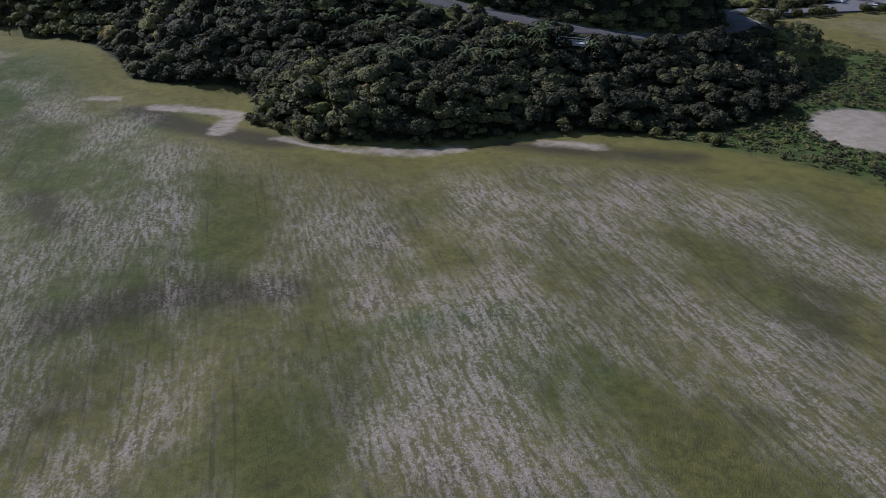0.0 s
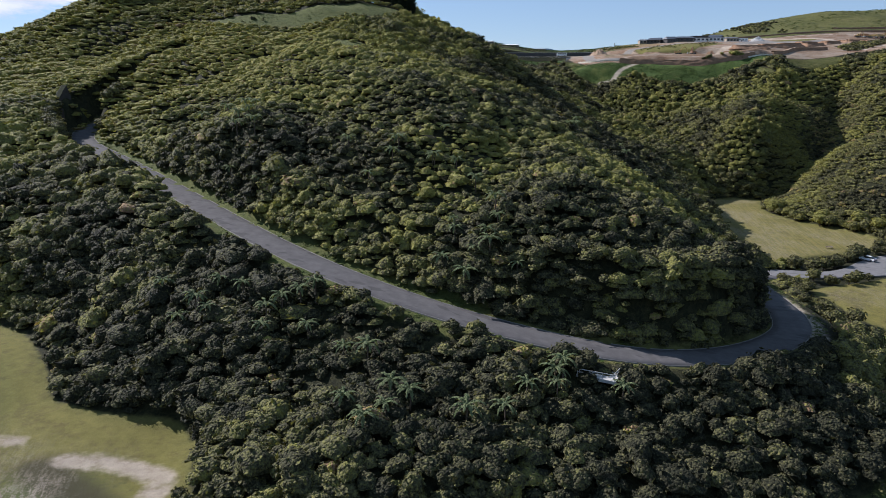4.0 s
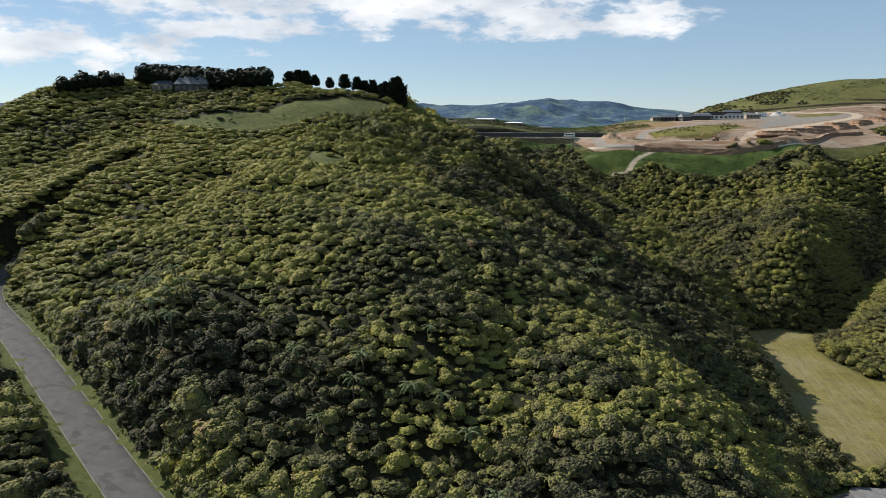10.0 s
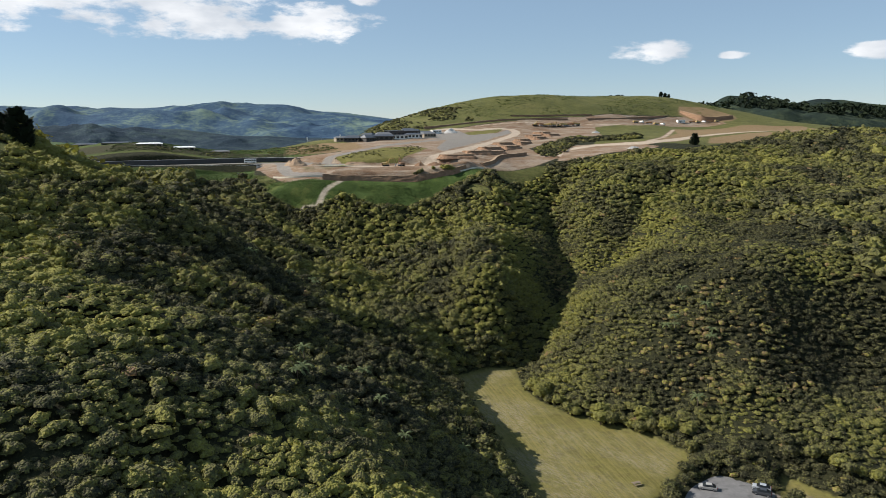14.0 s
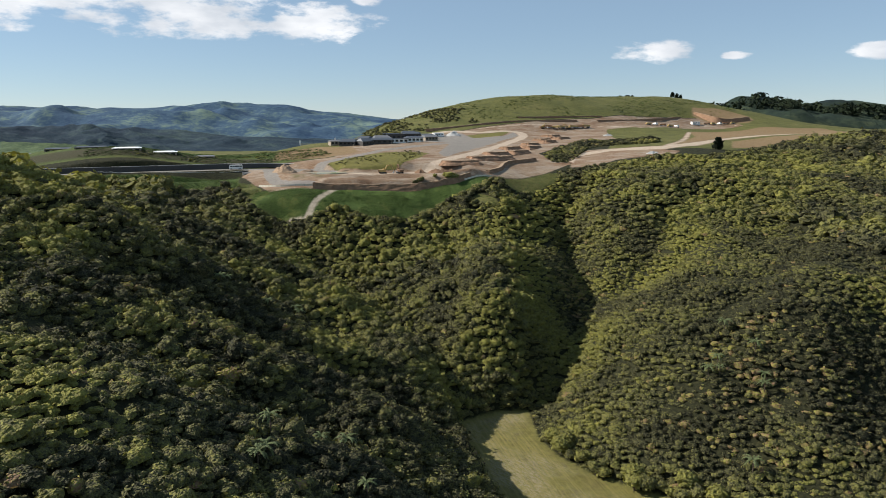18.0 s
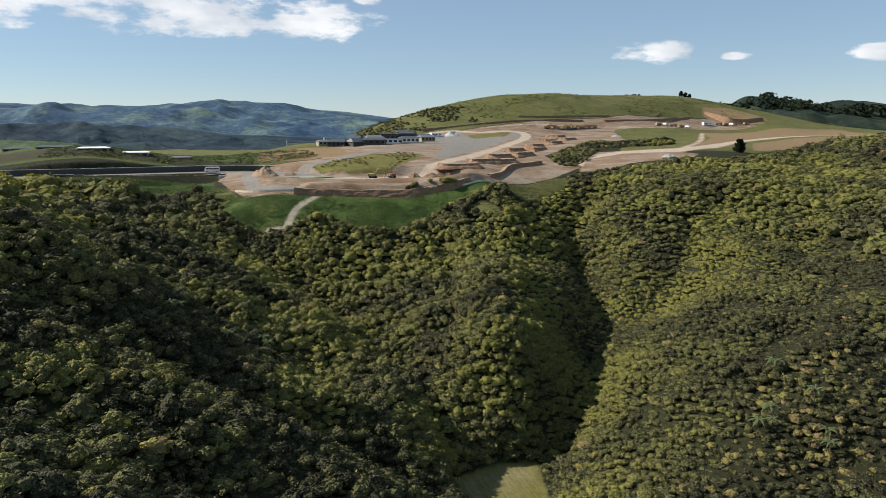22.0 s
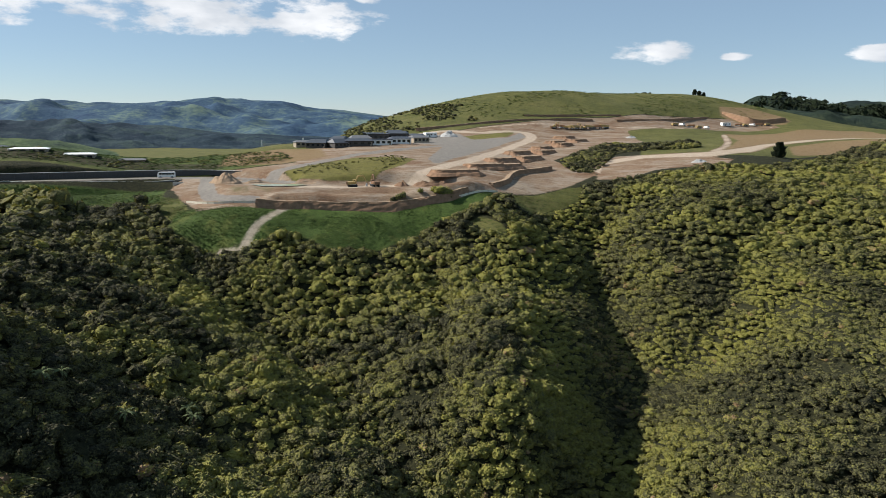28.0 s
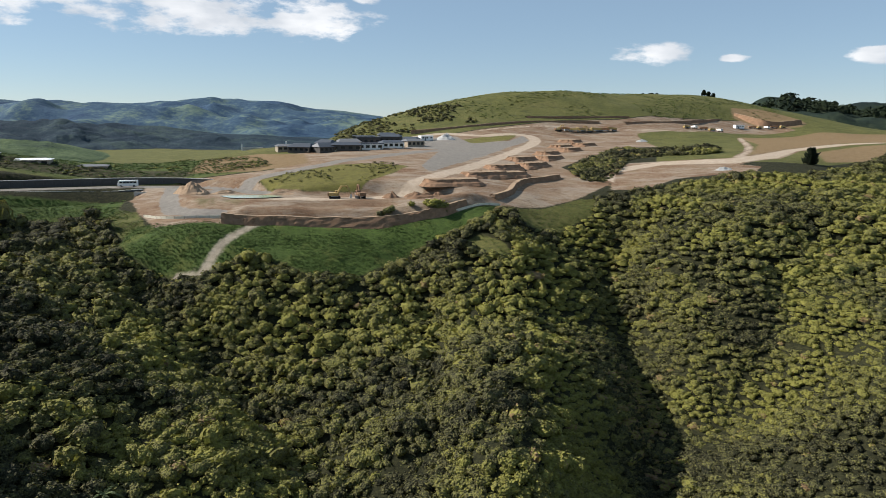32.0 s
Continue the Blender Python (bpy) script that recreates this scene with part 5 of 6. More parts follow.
def railing(m, length, label):
    top = thing("railing", m, label, "railing", "lookout railings")
    n = max(2, round(length / 1.6) + 1)
    for i in range(n):
        part("post", box((-length / 2 + length * i / (n - 1), 0, 0.45, 0.12, 0.12, 1.1), bevel=0.01), CONCRETE, top)
    for z in (0.5, 0.95):
        part("rail", box((0, 0, z, length, 0.06, 0.12), bevel=0.01), CONCRETE, top)
    return top


tagged(part("lookout_slab", box((9, -18.2, 8.75, 6.0, 5.2, 0.5), bevel=0.04), CONCRETE), "pale concrete slab at the road edge", "slab", kind="structure")
railing(pose(6.1, -18.4, 9.0, 0, 0, 100), 4.8, "weathered pale grey railing beside the road")
railing(pose(11.9, -18.0, 9.0, 0, 0, 82), 4.8, "weathered pale grey railing at the lookout slab")
railing(pose(9.0, -20.7, 9.0, 0, 0, 0), 5.6, "low weathered pale grey railing over the bank")


# ---- trees ----
def tree_crown(tufts, seed, high, wide, lumps=7):
    v, f = crown_shape(tufts, seed, True, lumps)
    v = v * (wide, wide, high)
    me = mesh_of("crown", v, f, LEAF, smooth=False)
    return me


def set_tone(me, tone, seed):
    r = np.random.default_rng(seed)
    spread(me, "tone", np.clip(tone + r.normal(0, 0.02, len(me.vertices)), 0, 1))


def leafy(name, m, label, category, group, me, trunk_to, r, material=None, limbs=4, seed=1):
    """A tree or shrub: trunk with limbs, and its crown."""
    top = thing(name, m, label, category, group)
    rr = random.Random(seed)
    bm = tube([(0, 0, -0.6), (rr.uniform(-0.1, 0.1), 0, trunk_to * 0.5), (0, 0, trunk_to)], [r, r * 0.75, r * 0.5], 7)
    for k in range(limbs):
        a = k * 6.28 / limbs + rr.uniform(-0.4, 0.4)
        limb = tube([(0, 0, trunk_to * 0.6), (math.cos(a) * trunk_to * 0.25, math.sin(a) * trunk_to * 0.25, trunk_to * 0.95), (math.cos(a) * trunk_to * 0.45, math.sin(a) * trunk_to * 0.45, trunk_to * 1.3)], [r * 0.5, r * 0.35, r * 0.12], 5)
        tmp = bpy.data.meshes.new("limb")
        limb.to_mesh(tmp)
        limb.free()
        bm.from_mesh(tmp)
        bpy.data.meshes.remove(tmp)
    part("trunk", bm, BARK, top)
    crown = part("crown", me, None, top)
    return top


def pine_mesh(seed, wide, high, bare, tone):
    """A pine or cypress crown of many drooping boughs round the stem, from the bare height up."""
    r = np.random.default_rng(seed)
    vs, fs, n = [], [], 0
    for k in range(150):
        u = (k + 0.5) / 150
        z = bare + (high - bare) * u
        span = wide * (0.55 + 0.45 * math.sin(math.pi * min(1, 0.25 + u * 0.75))) * (1 - 0.45 * u ** 3) * r.uniform(0.35, 1.05)
        a = k * 2.4 + r.uniform(-0.4, 0.4)
        mid = np.array([math.cos(a) * span, math.sin(a) * span, z + r.normal(0, 0.05) * high])
        s = wide * r.uniform(0.2, 0.42)
        out = np.array([math.cos(a), math.sin(a), 0.35])
        side = np.array([-math.sin(a), math.cos(a), 0])
        vs += [mid + out * s * 0.7 + (0, 0, s * 0.35), mid + side * s, mid - out * s * 0.9 + (0, 0, s * 0.2), mid - side * s, mid - (0, 0, s * 0.6)]
        fs += [(n, n + 1, n + 2), (n, n + 2, n + 3), (n, n + 4, n + 1), (n + 1, n + 4, n + 2), (n + 2, n + 4, n + 3), (n + 3, n + 4, n)]
        n += 5
    me = mesh_of("crown", np.array(vs), np.array(fs), PINE, smooth=False)
    set_tone(me, tone, seed)
    return me


PINES = [pine_mesh(400 + i, w, h, b, 0.4) for i, (w, h, b) in enumerate([(3.0, 8.0, 2.6), (2.6, 6.5, 1.6), (3.4, 7.5, 0.8), (4.6, 10.0, 0.3)])]


def hedge_mesh(seed):
    v, f = crown_shape(60, seed, True, 6, -0.75)
    me = mesh_of("crown", v * (5.0, 4.4, 5.8) + np.array((0, 0, 4.6)), f, PINE, smooth=False)
    set_tone(me, 0.3, seed)
    return me


HEDGE = [hedge_mesh(430 + i) for i in range(3)]


def pine(x, y, kind, size, label, group, dz=-0.2):
    me = PINES[kind]
    base = leafy("tree", pose(x, y, on_ground(x, y, dz), 0, 0, (x * 37 + y * 11) % 360) @ Matrix.Scale(size, 4), label, "tree", group, me, 3.0, 0.22, limbs=3, seed=int(abs(x)))
    return base


for x, y, kind, size in [(-203, 204, 3, 0.72), (-199, 206, 2, 1.0), (-195, 206, 2, 0.95), (-191, 208, 1, 0.9), (-184, 210, 1, 0.85), (-177, 212, 0, 1.0), (-170, 212, 0, 0.95), (-167, 214, 0, 0.85),
                         (-162, 213, 0, 0.95), (-158, 214, 2, 0.9), (-154, 212, 3, 0.85)]:
    pine(x, y, kind, size, "dark wind-shaped pine on the knoll crest", "pines on the knoll")
pine(-149, 212, 3, 1.2, "large dark round macrocarpa at the end of the knoll", "pines on the knoll")
pine(-145, 209, 2, 0.9, "dark bushy pine at the end of the knoll", "pines on the knoll")
for i in range(36):
    t = i / 35
    x, y = -206 - 58 * t, 189 - 20 * t + (i % 3) * 2.4
    leafy("tree", pose(x, y, on_ground(x, y, -0.3), 0, 0, i * 67) @ Matrix.Scale(1.14 + 0.05 * (i % 3), 4), "dark clipped macrocarpa in the shelter belt behind the house", "tree", "shelter belt on the knoll", HEDGE[i % 3], 2.5, 0.25, limbs=3, seed=i)
for i, (x, y) in enumerate([(-268, 161), (-271, 157), (-274, 153), (-277, 150), (-280, 147), (-283, 144), (-286, 146), (-281, 153), (-275, 160)]):
    leafy("tree", pose(x, y, on_ground(x, y, -0.3), 0, 0, i * 83) @ Matrix.Scale(0.88, 4), "dark pine on the shoulder of the knoll", "tree", "pines beside the house", HEDGE[i % 3], 2.5, 0.25, limbs=3, seed=i + 40)
pine(166, 421, 3, 0.72, "dark broad pine standing alone on the plateau edge", "")
for x, y, s in [(274, 840, 0.95), (280, 843, 0.9), (283, 838, 0.7)]:
    pine(x, y, 0, s, "dark flat-topped pine on the grassy hilltop", "hilltop pines")
for i in range(7):
    pine(206 + i * 3.6, 846 + (i % 2) * 4, 2, 0.75 + 0.1 * (i % 3), "dark pine in a clump on the skyline", "skyline clump")



# ---- tree ferns ----
def frond_mesh(seed):
    """One arching frond with its leaflets as a toothed double blade."""
    r = np.random.default_rng(seed)
    vs, fs = [], []
    n = 9
    for i in range(n):
        u = i / (n - 1)
        x, z = 2.3 * u, 0.75 * math.sin(u * 2.0) - 0.9 * u * u
        w = 0.36 * math.sin(math.pi * min(1, 0.12 + u * 0.88)) ** 0.7
        tooth = 1.0 if i % 2 else 0.55
        vs += [(x, 0, z), (x + 0.12, w * tooth, z - 0.10 - 0.1 * r.uniform()), (x + 0.12, -w * tooth, z - 0.10 - 0.1 * r.uniform())]
    for i in range(n - 1):
        a = 3 * i
        fs += [(a, a + 3, a + 4), (a, a + 4, a + 1), (a, a + 2, a + 5), (a, a + 5, a + 3)]
    me = mesh_of("frond", np.array(vs), np.array(fs), FERN, smooth=False)
    spread(me, "tone", np.full(len(vs), 0.5 + 0.1 * r.normal()))
    return me


FRONDS = [frond_mesh(i) for i in range(4)]


def tree_fern(m, label):
    top = thing("tree_fern", m, label, "tree fern", "tree ferns among the bush")
    part("trunk", tube([(0, 0, -0.5), (0.1, 0, 2.0), (0, 0, 4.0)], [0.16, 0.13, 0.11], 6), BARK, top)
    for k in range(11):
        part("frond", FRONDS[k % 4], None, top, m=pose(0, 0, 4.0, 0, -8 + 16 * (k % 3), k * 360 / 11 + (k % 2) * 9))
    return top


fern_spots = random.Random(5)
first = tree_fern(pose(-24, -5, on_ground(-24, -5, 0.2)), "pale green tree fern rising above the bush")
for cx, cy, spread_m, count in [(-22, -4, 11, 12), (-48, -24, 16, 12), (-14, -38, 9, 8), (-92, 26, 22, 12), (-45, 22, 18, 8), (-70, -28, 16, 6), (6, -30, 8, 5), (-20, 120, 26, 8), (80, 180, 24, 8), (-60, 210, 26, 6)]:
    for k in range(count):
        x, y = cx + fern_spots.gauss(0, spread_m * 0.55), cy + fern_spots.gauss(0, spread_m * 0.4)
        if free_of_bush(np.array([x]), np.array([y]))[0] > -2.5:
            continue
        s = fern_spots.uniform(0.75, 1.15)
        copy_thing(first, pose(x, y, on_ground(x, y, fern_spots.uniform(-0.6, 0.6)), 0, 0, fern_spots.uniform(0, 360)) @ Matrix.Scale(s, 4))


# ---- single shrubs ----
def shrub_mesh(seed, tone):
    v, f = crown_shape(110, seed, True, 6, -0.45)
    me = mesh_of("crown", v * (1, 1, 0.95) + np.array((0, 0, 0.85)), f, LEAF, smooth=False)
    set_tone(me, tone, seed)
    return me


SHRUBS = [shrub_mesh(500 + i, t) for i, t in enumerate((0.22, 0.3, 0.38, 0.46, 0.26, 0.55))]


def shrub(x, y, r, kind, label, group):
    top = thing("shrub", pose(x, y, on_ground(x, y, -0.1), 0, 0, (x * 53 + y * 29) % 360) @ Matrix.Scale(r, 4), label, "shrub", group)
    part("trunk", TRUNK, None, top)
    part("crown", SHRUBS[kind], None, top)


tmp_bm = tube([(0, 0, -0.3), (0.05, 0, 0.4), (0, 0.04, 0.9)], [0.10, 0.08, 0.04], 6)
TRUNK = bpy.data.meshes.new("trunk")
tmp_bm.to_mesh(TRUNK)
tmp_bm.free()
TRUNK.materials.append(BARK)
seeds = random.Random(9)


def along(points, count, wide, sizes, kinds, label, group):
    line = smooth_line(points, 8)
    for k in range(count):
        u = (k + seeds.uniform(0.2, 0.8)) / count * (len(line) - 1)
        a, b = line[int(u)], line[min(int(u) + 1, len(line) - 1)]
        x, y = a + (b - a) * (u - int(u))
        x, y = x + seeds.gauss(0, wide), y + seeds.gauss(0, wide)
        if near_line(np.array([x]), np.array([y]), ROAD_LINE)[0][0] < 5 or inside(np.array([x]), np.array([y]), CAR_PARK)[0] > -1.2:
            continue
        shrub(x, y, seeds.uniform(*sizes), seeds.choice(kinds), label, group)


along([(38, 99), (45, 103), (50, 110), (54, 117), (58, 125)], 18, 1.0, (1.5, 3.0), (0, 0, 1, 4), "dark rounded shrub between lawn and car park", "shrubs by the car park")
along([(64, 101), (69, 104.5), (74, 108.5)], 7, 0.7, (1.2, 2.2), (0, 1, 2), "dark green shrub beside the parked cars", "shrubs by the car park")
along([(80, 113), (84, 117), (86, 121)], 5, 0.9, (1.3, 2.3), (0, 1, 4), "round dark shrub beside the footpath", "shrubs by the car park")
along([(60, 128), (66, 133), (74, 135.5), (84, 131)], 12, 1.0, (1.4, 2.6), (0, 1, 4), "dark shrub at the back of the car park", "shrubs by the car park")
along([(20, 90), (24, 97), (27, 104), (22, 112)], 14, 1.4, (1.6, 3.0), (0, 1, 4), "dark shrub at the corner of the lawn", "shrubs by the lawn")
along([(45, 44), (44, 56), (41, 66), (38, 76), (40, 83)], 30, 2.2, (1.2, 2.6), (1, 2, 0, 4), "green shrub between track and paddock", "shrubs along the track")
along([(42, 86), (50, 89), (58, 95)], 9, 1.3, (1.3, 2.5), (0, 1, 2), "dark shrub at the car park entrance", "shrubs by the car park")
along([(30, 190), (34, 176), (46, 163), (60, 154.5), (69, 143)], 22, 1.2, (1.8, 3.4), (2, 3, 1, 5), "leafy green shrub at the lawn edge", "shrubs by the lawn")
along([(90, 134), (98, 128), (106, 122), (116, 112)], 14, 1.6, (1.6, 3.0), (2, 5, 1, 0), "green shrub at the foot of the hill", "shrubs by the paddock")
along([(6, 206), (14, 211), (22, 212)], 8, 1.2, (1.6, 2.8), (0, 1), "dark shrub at the head of the lawn", "shrubs by the lawn")
along([(-36, -58), (-24, -62), (-8, -58), (6, -48), (24, -38), (40, -37)], 40, 0.8, (0.8, 1.5), (0, 1, 2, 4), "low dark shrub at the field edge", "shrubs along the field edge")
along([(-170, 28), (-180, 32), (-188, 36), (-195, 44)], 16, 0.7, (2.6, 3.8), (0, 1, 4), "tall dark shrub hiding the end of the road", "shrubs by the road cutting")
along([(-176, 47), (-182, 55), (-187, 66)], 9, 0.7, (2.0, 3.0), (0, 1, 4), "dark shrub over the road cutting", "shrubs by the road cutting")
# ---- house on the knoll ----
def gable_house(m, w, d, wall, roof, walls_mat, roof_mat, label, group="", windows=4, flat=False):
    top = thing("house", m, label, "house", group)
    part("wall", box((0, 0, wall / 2 - 0.6, w, d, wall + 1.2), bevel=0.02), walls_mat, top)
    over = 0.5
    if flat:
        part("roof", box((0, 0, wall + 0.15, w + 0.8, d + 0.8, 0.3), bevel=0.03), roof_mat, top)
    else:
        bm = bmesh.new()
        hw, hd = w / 2 + over, d / 2 + over
        e = [bm.verts.new(p) for p in [(-hw, -hd, wall - 0.1), (hw, -hd, wall - 0.1), (hw, hd, wall - 0.1), (-hw, hd, wall - 0.1), (-hw * 0.72, 0, wall + roof), (hw * 0.72, 0, wall + roof)]]
        for q in ((0, 1, 5, 4), (2, 3, 4, 5), (1, 2, 5), (3, 0, 4), (3, 2, 1, 0)):
            bm.faces.new([e[i] for i in q])
        part("roof", bm, roof_mat, top)
    n = windows
    for i in range(n):
        x = -w / 2 + w * (i + 0.5) / n
        win = part("window", box((x, -d / 2 - 0.03, wall * 0.52, w / n * 0.62, 0.1, wall * 0.5), bevel=0.01), CLAD_DARK, top, "dark framed window")
        part("pane", box((x, -d / 2 - 0.08, wall * 0.52, w / n * 0.52, 0.04, wall * 0.42)), GLASS, win)
    part("door", box((w / 2 - 0.9, -d / 2 - 0.04, 1.0, 0.9, 0.1, 2.0), bevel=0.01), CLAD_TAN, top)
    return top


hz = on_ground(-236, 176)
gable_house(pose(-236, 176, hz, 0, 0, 24), 15, 8, 3.4, 4.2, CLAD_DARK, ROOF_GREY, "grey-roofed dark house below the shelter belt", windows=5)
gable_house(pose(-249, 171, on_ground(-249, 171), 0, 0, 24), 9, 7, 2.8, 2.0, CLAD_TAN, ROOF_DARK, "low outbuilding beside the knoll house", windows=3)

# ---- new houses ----
NEW_HOUSES = [(-70, 458, 10, 7, 2.3, 0.9, 24, 2), (-61, 451, 11, 8, 2.5, 1.6, -14, 0), (-50, 448, 9, 8, 2.5, 1.9, 38, 0), (-40, 452, 14, 8, 2.6, 1.2, 8, 0), (-30, 460, 12, 8, 2.6, 0, 16, 1), (-52, 466, 9, 7, 2.5, 1.7, -28, 0), (-42, 474, 11, 8, 2.6, 1.4, 20, 2),
              (-20, 470, 11, 8, 2.7, 1.0, 22, 1), (-33, 484, 12, 8, 4.4, 0, 10, 0), (-22, 496, 11, 8, 4.8, 1.2, -8, 0), (-38, 508, 12, 8, 5.0, 0, 4, 0), (-10, 488, 10, 8, 2.8, 1.1, 30, 2), (-26, 520, 10, 8, 5.2, 1.2, 12, 0), (-12, 510, 9, 7, 3.0, 1.0, -20, 1)]
for x, y, w, d, wall, roof, turn, style in NEW_HOUSES:
    mat_w, mat_r = [(CLAD_DARK, ROOF_DARK), (WHITE, ROOF_DARK), (CLAD_TAN, ROOF_GREY)][style]
    text = ["dark-clad new house with black roofing", "white-walled new house with dark roofing", "tan new house with flat grey roofing"][style]
    gable_house(pose(x, y, on_ground(x, y), 0, 0, turn), w, d, wall, roof, mat_w, mat_r, text, "new houses on the plateau", 4, roof == 0)

# long sheds behind the west bank
for x, y, w, mat, text in [(-181, 398, 15, ROOF_WHITE, "white-roofed low building behind the bank"), (-163, 404, 15, ROOF_WHITE, "pale-roofed low building behind the bank"), (-222, 402, 14, ROOF_DARK, "black-roofed house behind the bank"),
                           (-203, 402, 17, ROOF_DARK, "dark-roofed house behind the bank"), (-240, 398, 13, ROOF_DARK, "dark hipped roof behind the bank"), (-143, 414, 12, ROOF_GREY, "grey hipped roof behind the bank")]:
    gable_house(pose(x, y, on_ground(x, y) - 2.2, 0, 0, 20), w, 9, 2.5, 0.55, CLAD_TAN, mat, text, "houses behind the bank", 4)


# ---- walls beside the west road ----
def block_wall(name, points, high, thick, material, label, panel=4.0):
    """A retaining wall of upright panels that follows a line; z is its foot."""
    top = thing(name, pose(0, 0, 0), label, "retaining wall", kind="structure")
    line = smooth_line(points, 6)
    for a, b in zip(line, line[1:]):
        d = b - a
        n = math.hypot(d[0], d[1])
        mid = (a + b) / 2
        part("panel", box((0, 0, high / 2, n * 0.99, thick, high), bevel=0.03), material, top, m=pose(mid[0], mid[1], mid[2], 0, 0, math.degrees(math.atan2(d[1], d[0]))))
    part("coping", wall_cap(line, high, thick + 0.25), CONCRETE, top, "pale concrete coping")
    return top


def wall_cap(line, high, wide):
    bm = bmesh.new()
    for a, b in zip(line, line[1:]):
        d = b - a
        mid = (a + b) / 2
        bmesh.ops.create_cube(bm, size=1, matrix=pose(mid[0], mid[1], mid[2] + high + 0.1, 0, 0, math.degrees(math.atan2(d[1], d[0]))) @ Matrix.Diagonal((math.hypot(d[0], d[1]) * 1.01, wide, 0.2, 1)))
    return bm


block_wall("retaining_wall", [(-215, 357, 65), (-190, 366, 65), (-157, 379, 65), (-138, 387, 65), (-119, 394, 65), (-100, 395.5, 65), (-84, 391, 65)], 2.9, 0.5, DARK_WALL, "dark retaining wall above the plateau road")
block_wall("retaining_wall", [(-180, 356.5, 62), (-157, 365.5, 60.6), (-138, 373.5, 60.2), (-122, 380, 59.6), (-108, 381.5, 60.4)], 4.4, 0.6, DARK_WALL, "tall dark retaining wall below the plateau road")
culvert = thing("culvert", pose(-108, 378.6, 60.2, 0, 0, 8), "concrete culvert arch in the bank below the road", "culvert")
part("headwall", box((0, 0, 2.0, 4.6, 0.6, 4.0), bevel=0.06), CONCRETE, culvert)
bm = bmesh.new()
bmesh.ops.create_cone(bm, cap_ends=True, segments=20, radius1=1.5, radius2=1.5, depth=1.0, matrix=pose(0, -0.3, 1.7, 90))
part("pipe_mouth", bm, DARK_WALL, culvert, "dark pipe mouth")

# ---- vehicles and machines ----
def minibus(m):
    top = thing("minibus", m, "white minibus parked on the plateau road", "minibus")
    part("body", profile([(-3.6, 0.4), (-3.65, 1.3), (-3.3, 2.3), (-3.0, 2.6), (3.5, 2.6), (3.6, 2.3), (3.6, 0.4)], 2.1, 0.08), WHITE, top)
    for s in (-1.06, 1.06):
        for i in range(5):
            part("window", box((-2.3 + i * 1.25, s, 1.85, 1.1, 0.05, 0.7), bevel=0.01), GLASS, top)
        for x in (-2.4, 2.3):
            wheel(top, x, s * 0.92, 0.4, 0.24)
    part("windscreen", box((-3.48, 0, 1.8, 0.06, 1.8, 0.8), bevel=0.01), GLASS, top)
    part("bumper", box((-3.66, 0, 0.5, 0.1, 2.0, 0.25), bevel=0.02), RUBBER, top)


minibus(pose(-116, 386.5, 65.22, 0, 0, 14))


def excavator(m, label, paint=None, reach=1.0):
    paint = paint or YELLOW
    top = thing("excavator", m, label, "excavator", "earthmoving machines")
    for s in (-1.0, 1.0):
        part("track", profile([(-1.8, 0.15), (-1.95, 0.45), (-1.8, 0.8), (1.8, 0.8), (1.95, 0.45), (1.8, 0.15), (1.6, 0.0), (-1.6, 0.0)], 0.55, 0.04), RUBBER, top, "black crawler track", m=pose(0, s, 0))
    part("undercarriage", box((0, 0, 0.75, 2.2, 1.6, 0.5), bevel=0.05), STEEL, top)
    part("house", box((-0.6, 0, 1.55, 3.0, 2.5, 1.1), bevel=0.12), paint, top)
    part("counterweight", box((-2.1, 0, 1.5, 0.7, 2.5, 1.2), bevel=0.15), BROWN_CLAY, top)
    cab = part("cab", profile([(0.0, 1.0), (0.0, 2.75), (1.2, 2.75), (1.5, 1.9), (1.4, 1.0)], 1.0, 0.05), paint, top, m=pose(0.1, 0.75, 0))
    part("window", box((0.75, 0.0, 2.2, 0.9, 1.04, 0.7), bevel=0.02), GLASS, cab)
    part("boom", tube([(0.8, -0.3, 1.6), (2.2, -0.3, 4.2), (4.3 * reach, -0.3, 4.3)], [0.35, 0.38, 0.22], 6), paint, top)
    part("arm", tube([(4.0 * reach, -0.3, 4.5), (5.2 * reach, -0.3, 2.2), (5.3 * reach, -0.3, 1.4)], [0.24, 0.2, 0.16], 6), paint, top)
    part("bucket", profile([(4.9 * reach, 0.3), (5.6 * reach, 0.2), (5.9 * reach, 0.9), (5.5 * reach, 1.5), (5.2 * reach, 1.4)], 1.1, 0.04), STEEL, top, m=pose(0, -0.3, 0))


excavator(pose(-31, 353, on_ground(-31, 353), 0, 0, 10), "yellow excavator working on the clay platform")
excavator(pose(-22.5, 354.5, on_ground(-22.5, 354.5), 0, 0, 118), "small dark excavator beside the spoil heaps", BROWN_CLAY, 0.8)


def dump_truck(m, label, paint):
    top = thing("dump_truck", m, label, "dump truck", "earthmoving machines")
    part("chassis", box((0, 0, 0.95, 7.0, 1.6, 0.4), bevel=0.04), STEEL, top)
    cab = part("cab", profile([(-3.6, 0.8), (-3.6, 2.2), (-3.1, 3.0), (-1.9, 3.0), (-1.9, 0.8)], 2.3, 0.06), paint, top)
    part("windscreen", box((-3.4, 0, 2.45, 0.3, 2.0, 0.7), bevel=0.02), GLASS, cab)
    part("tray", profile([(-1.6, 1.3), (-1.9, 2.9), (-1.3, 2.9), (3.6, 2.5), (3.8, 1.9), (2.8, 1.2)], 2.6, 0.06), paint, top)
    for x in (-2.7, 1.2, 2.7):
        for s in (-1.05, 1.05):
            wheel(top, x, s, 0.7, 0.5)


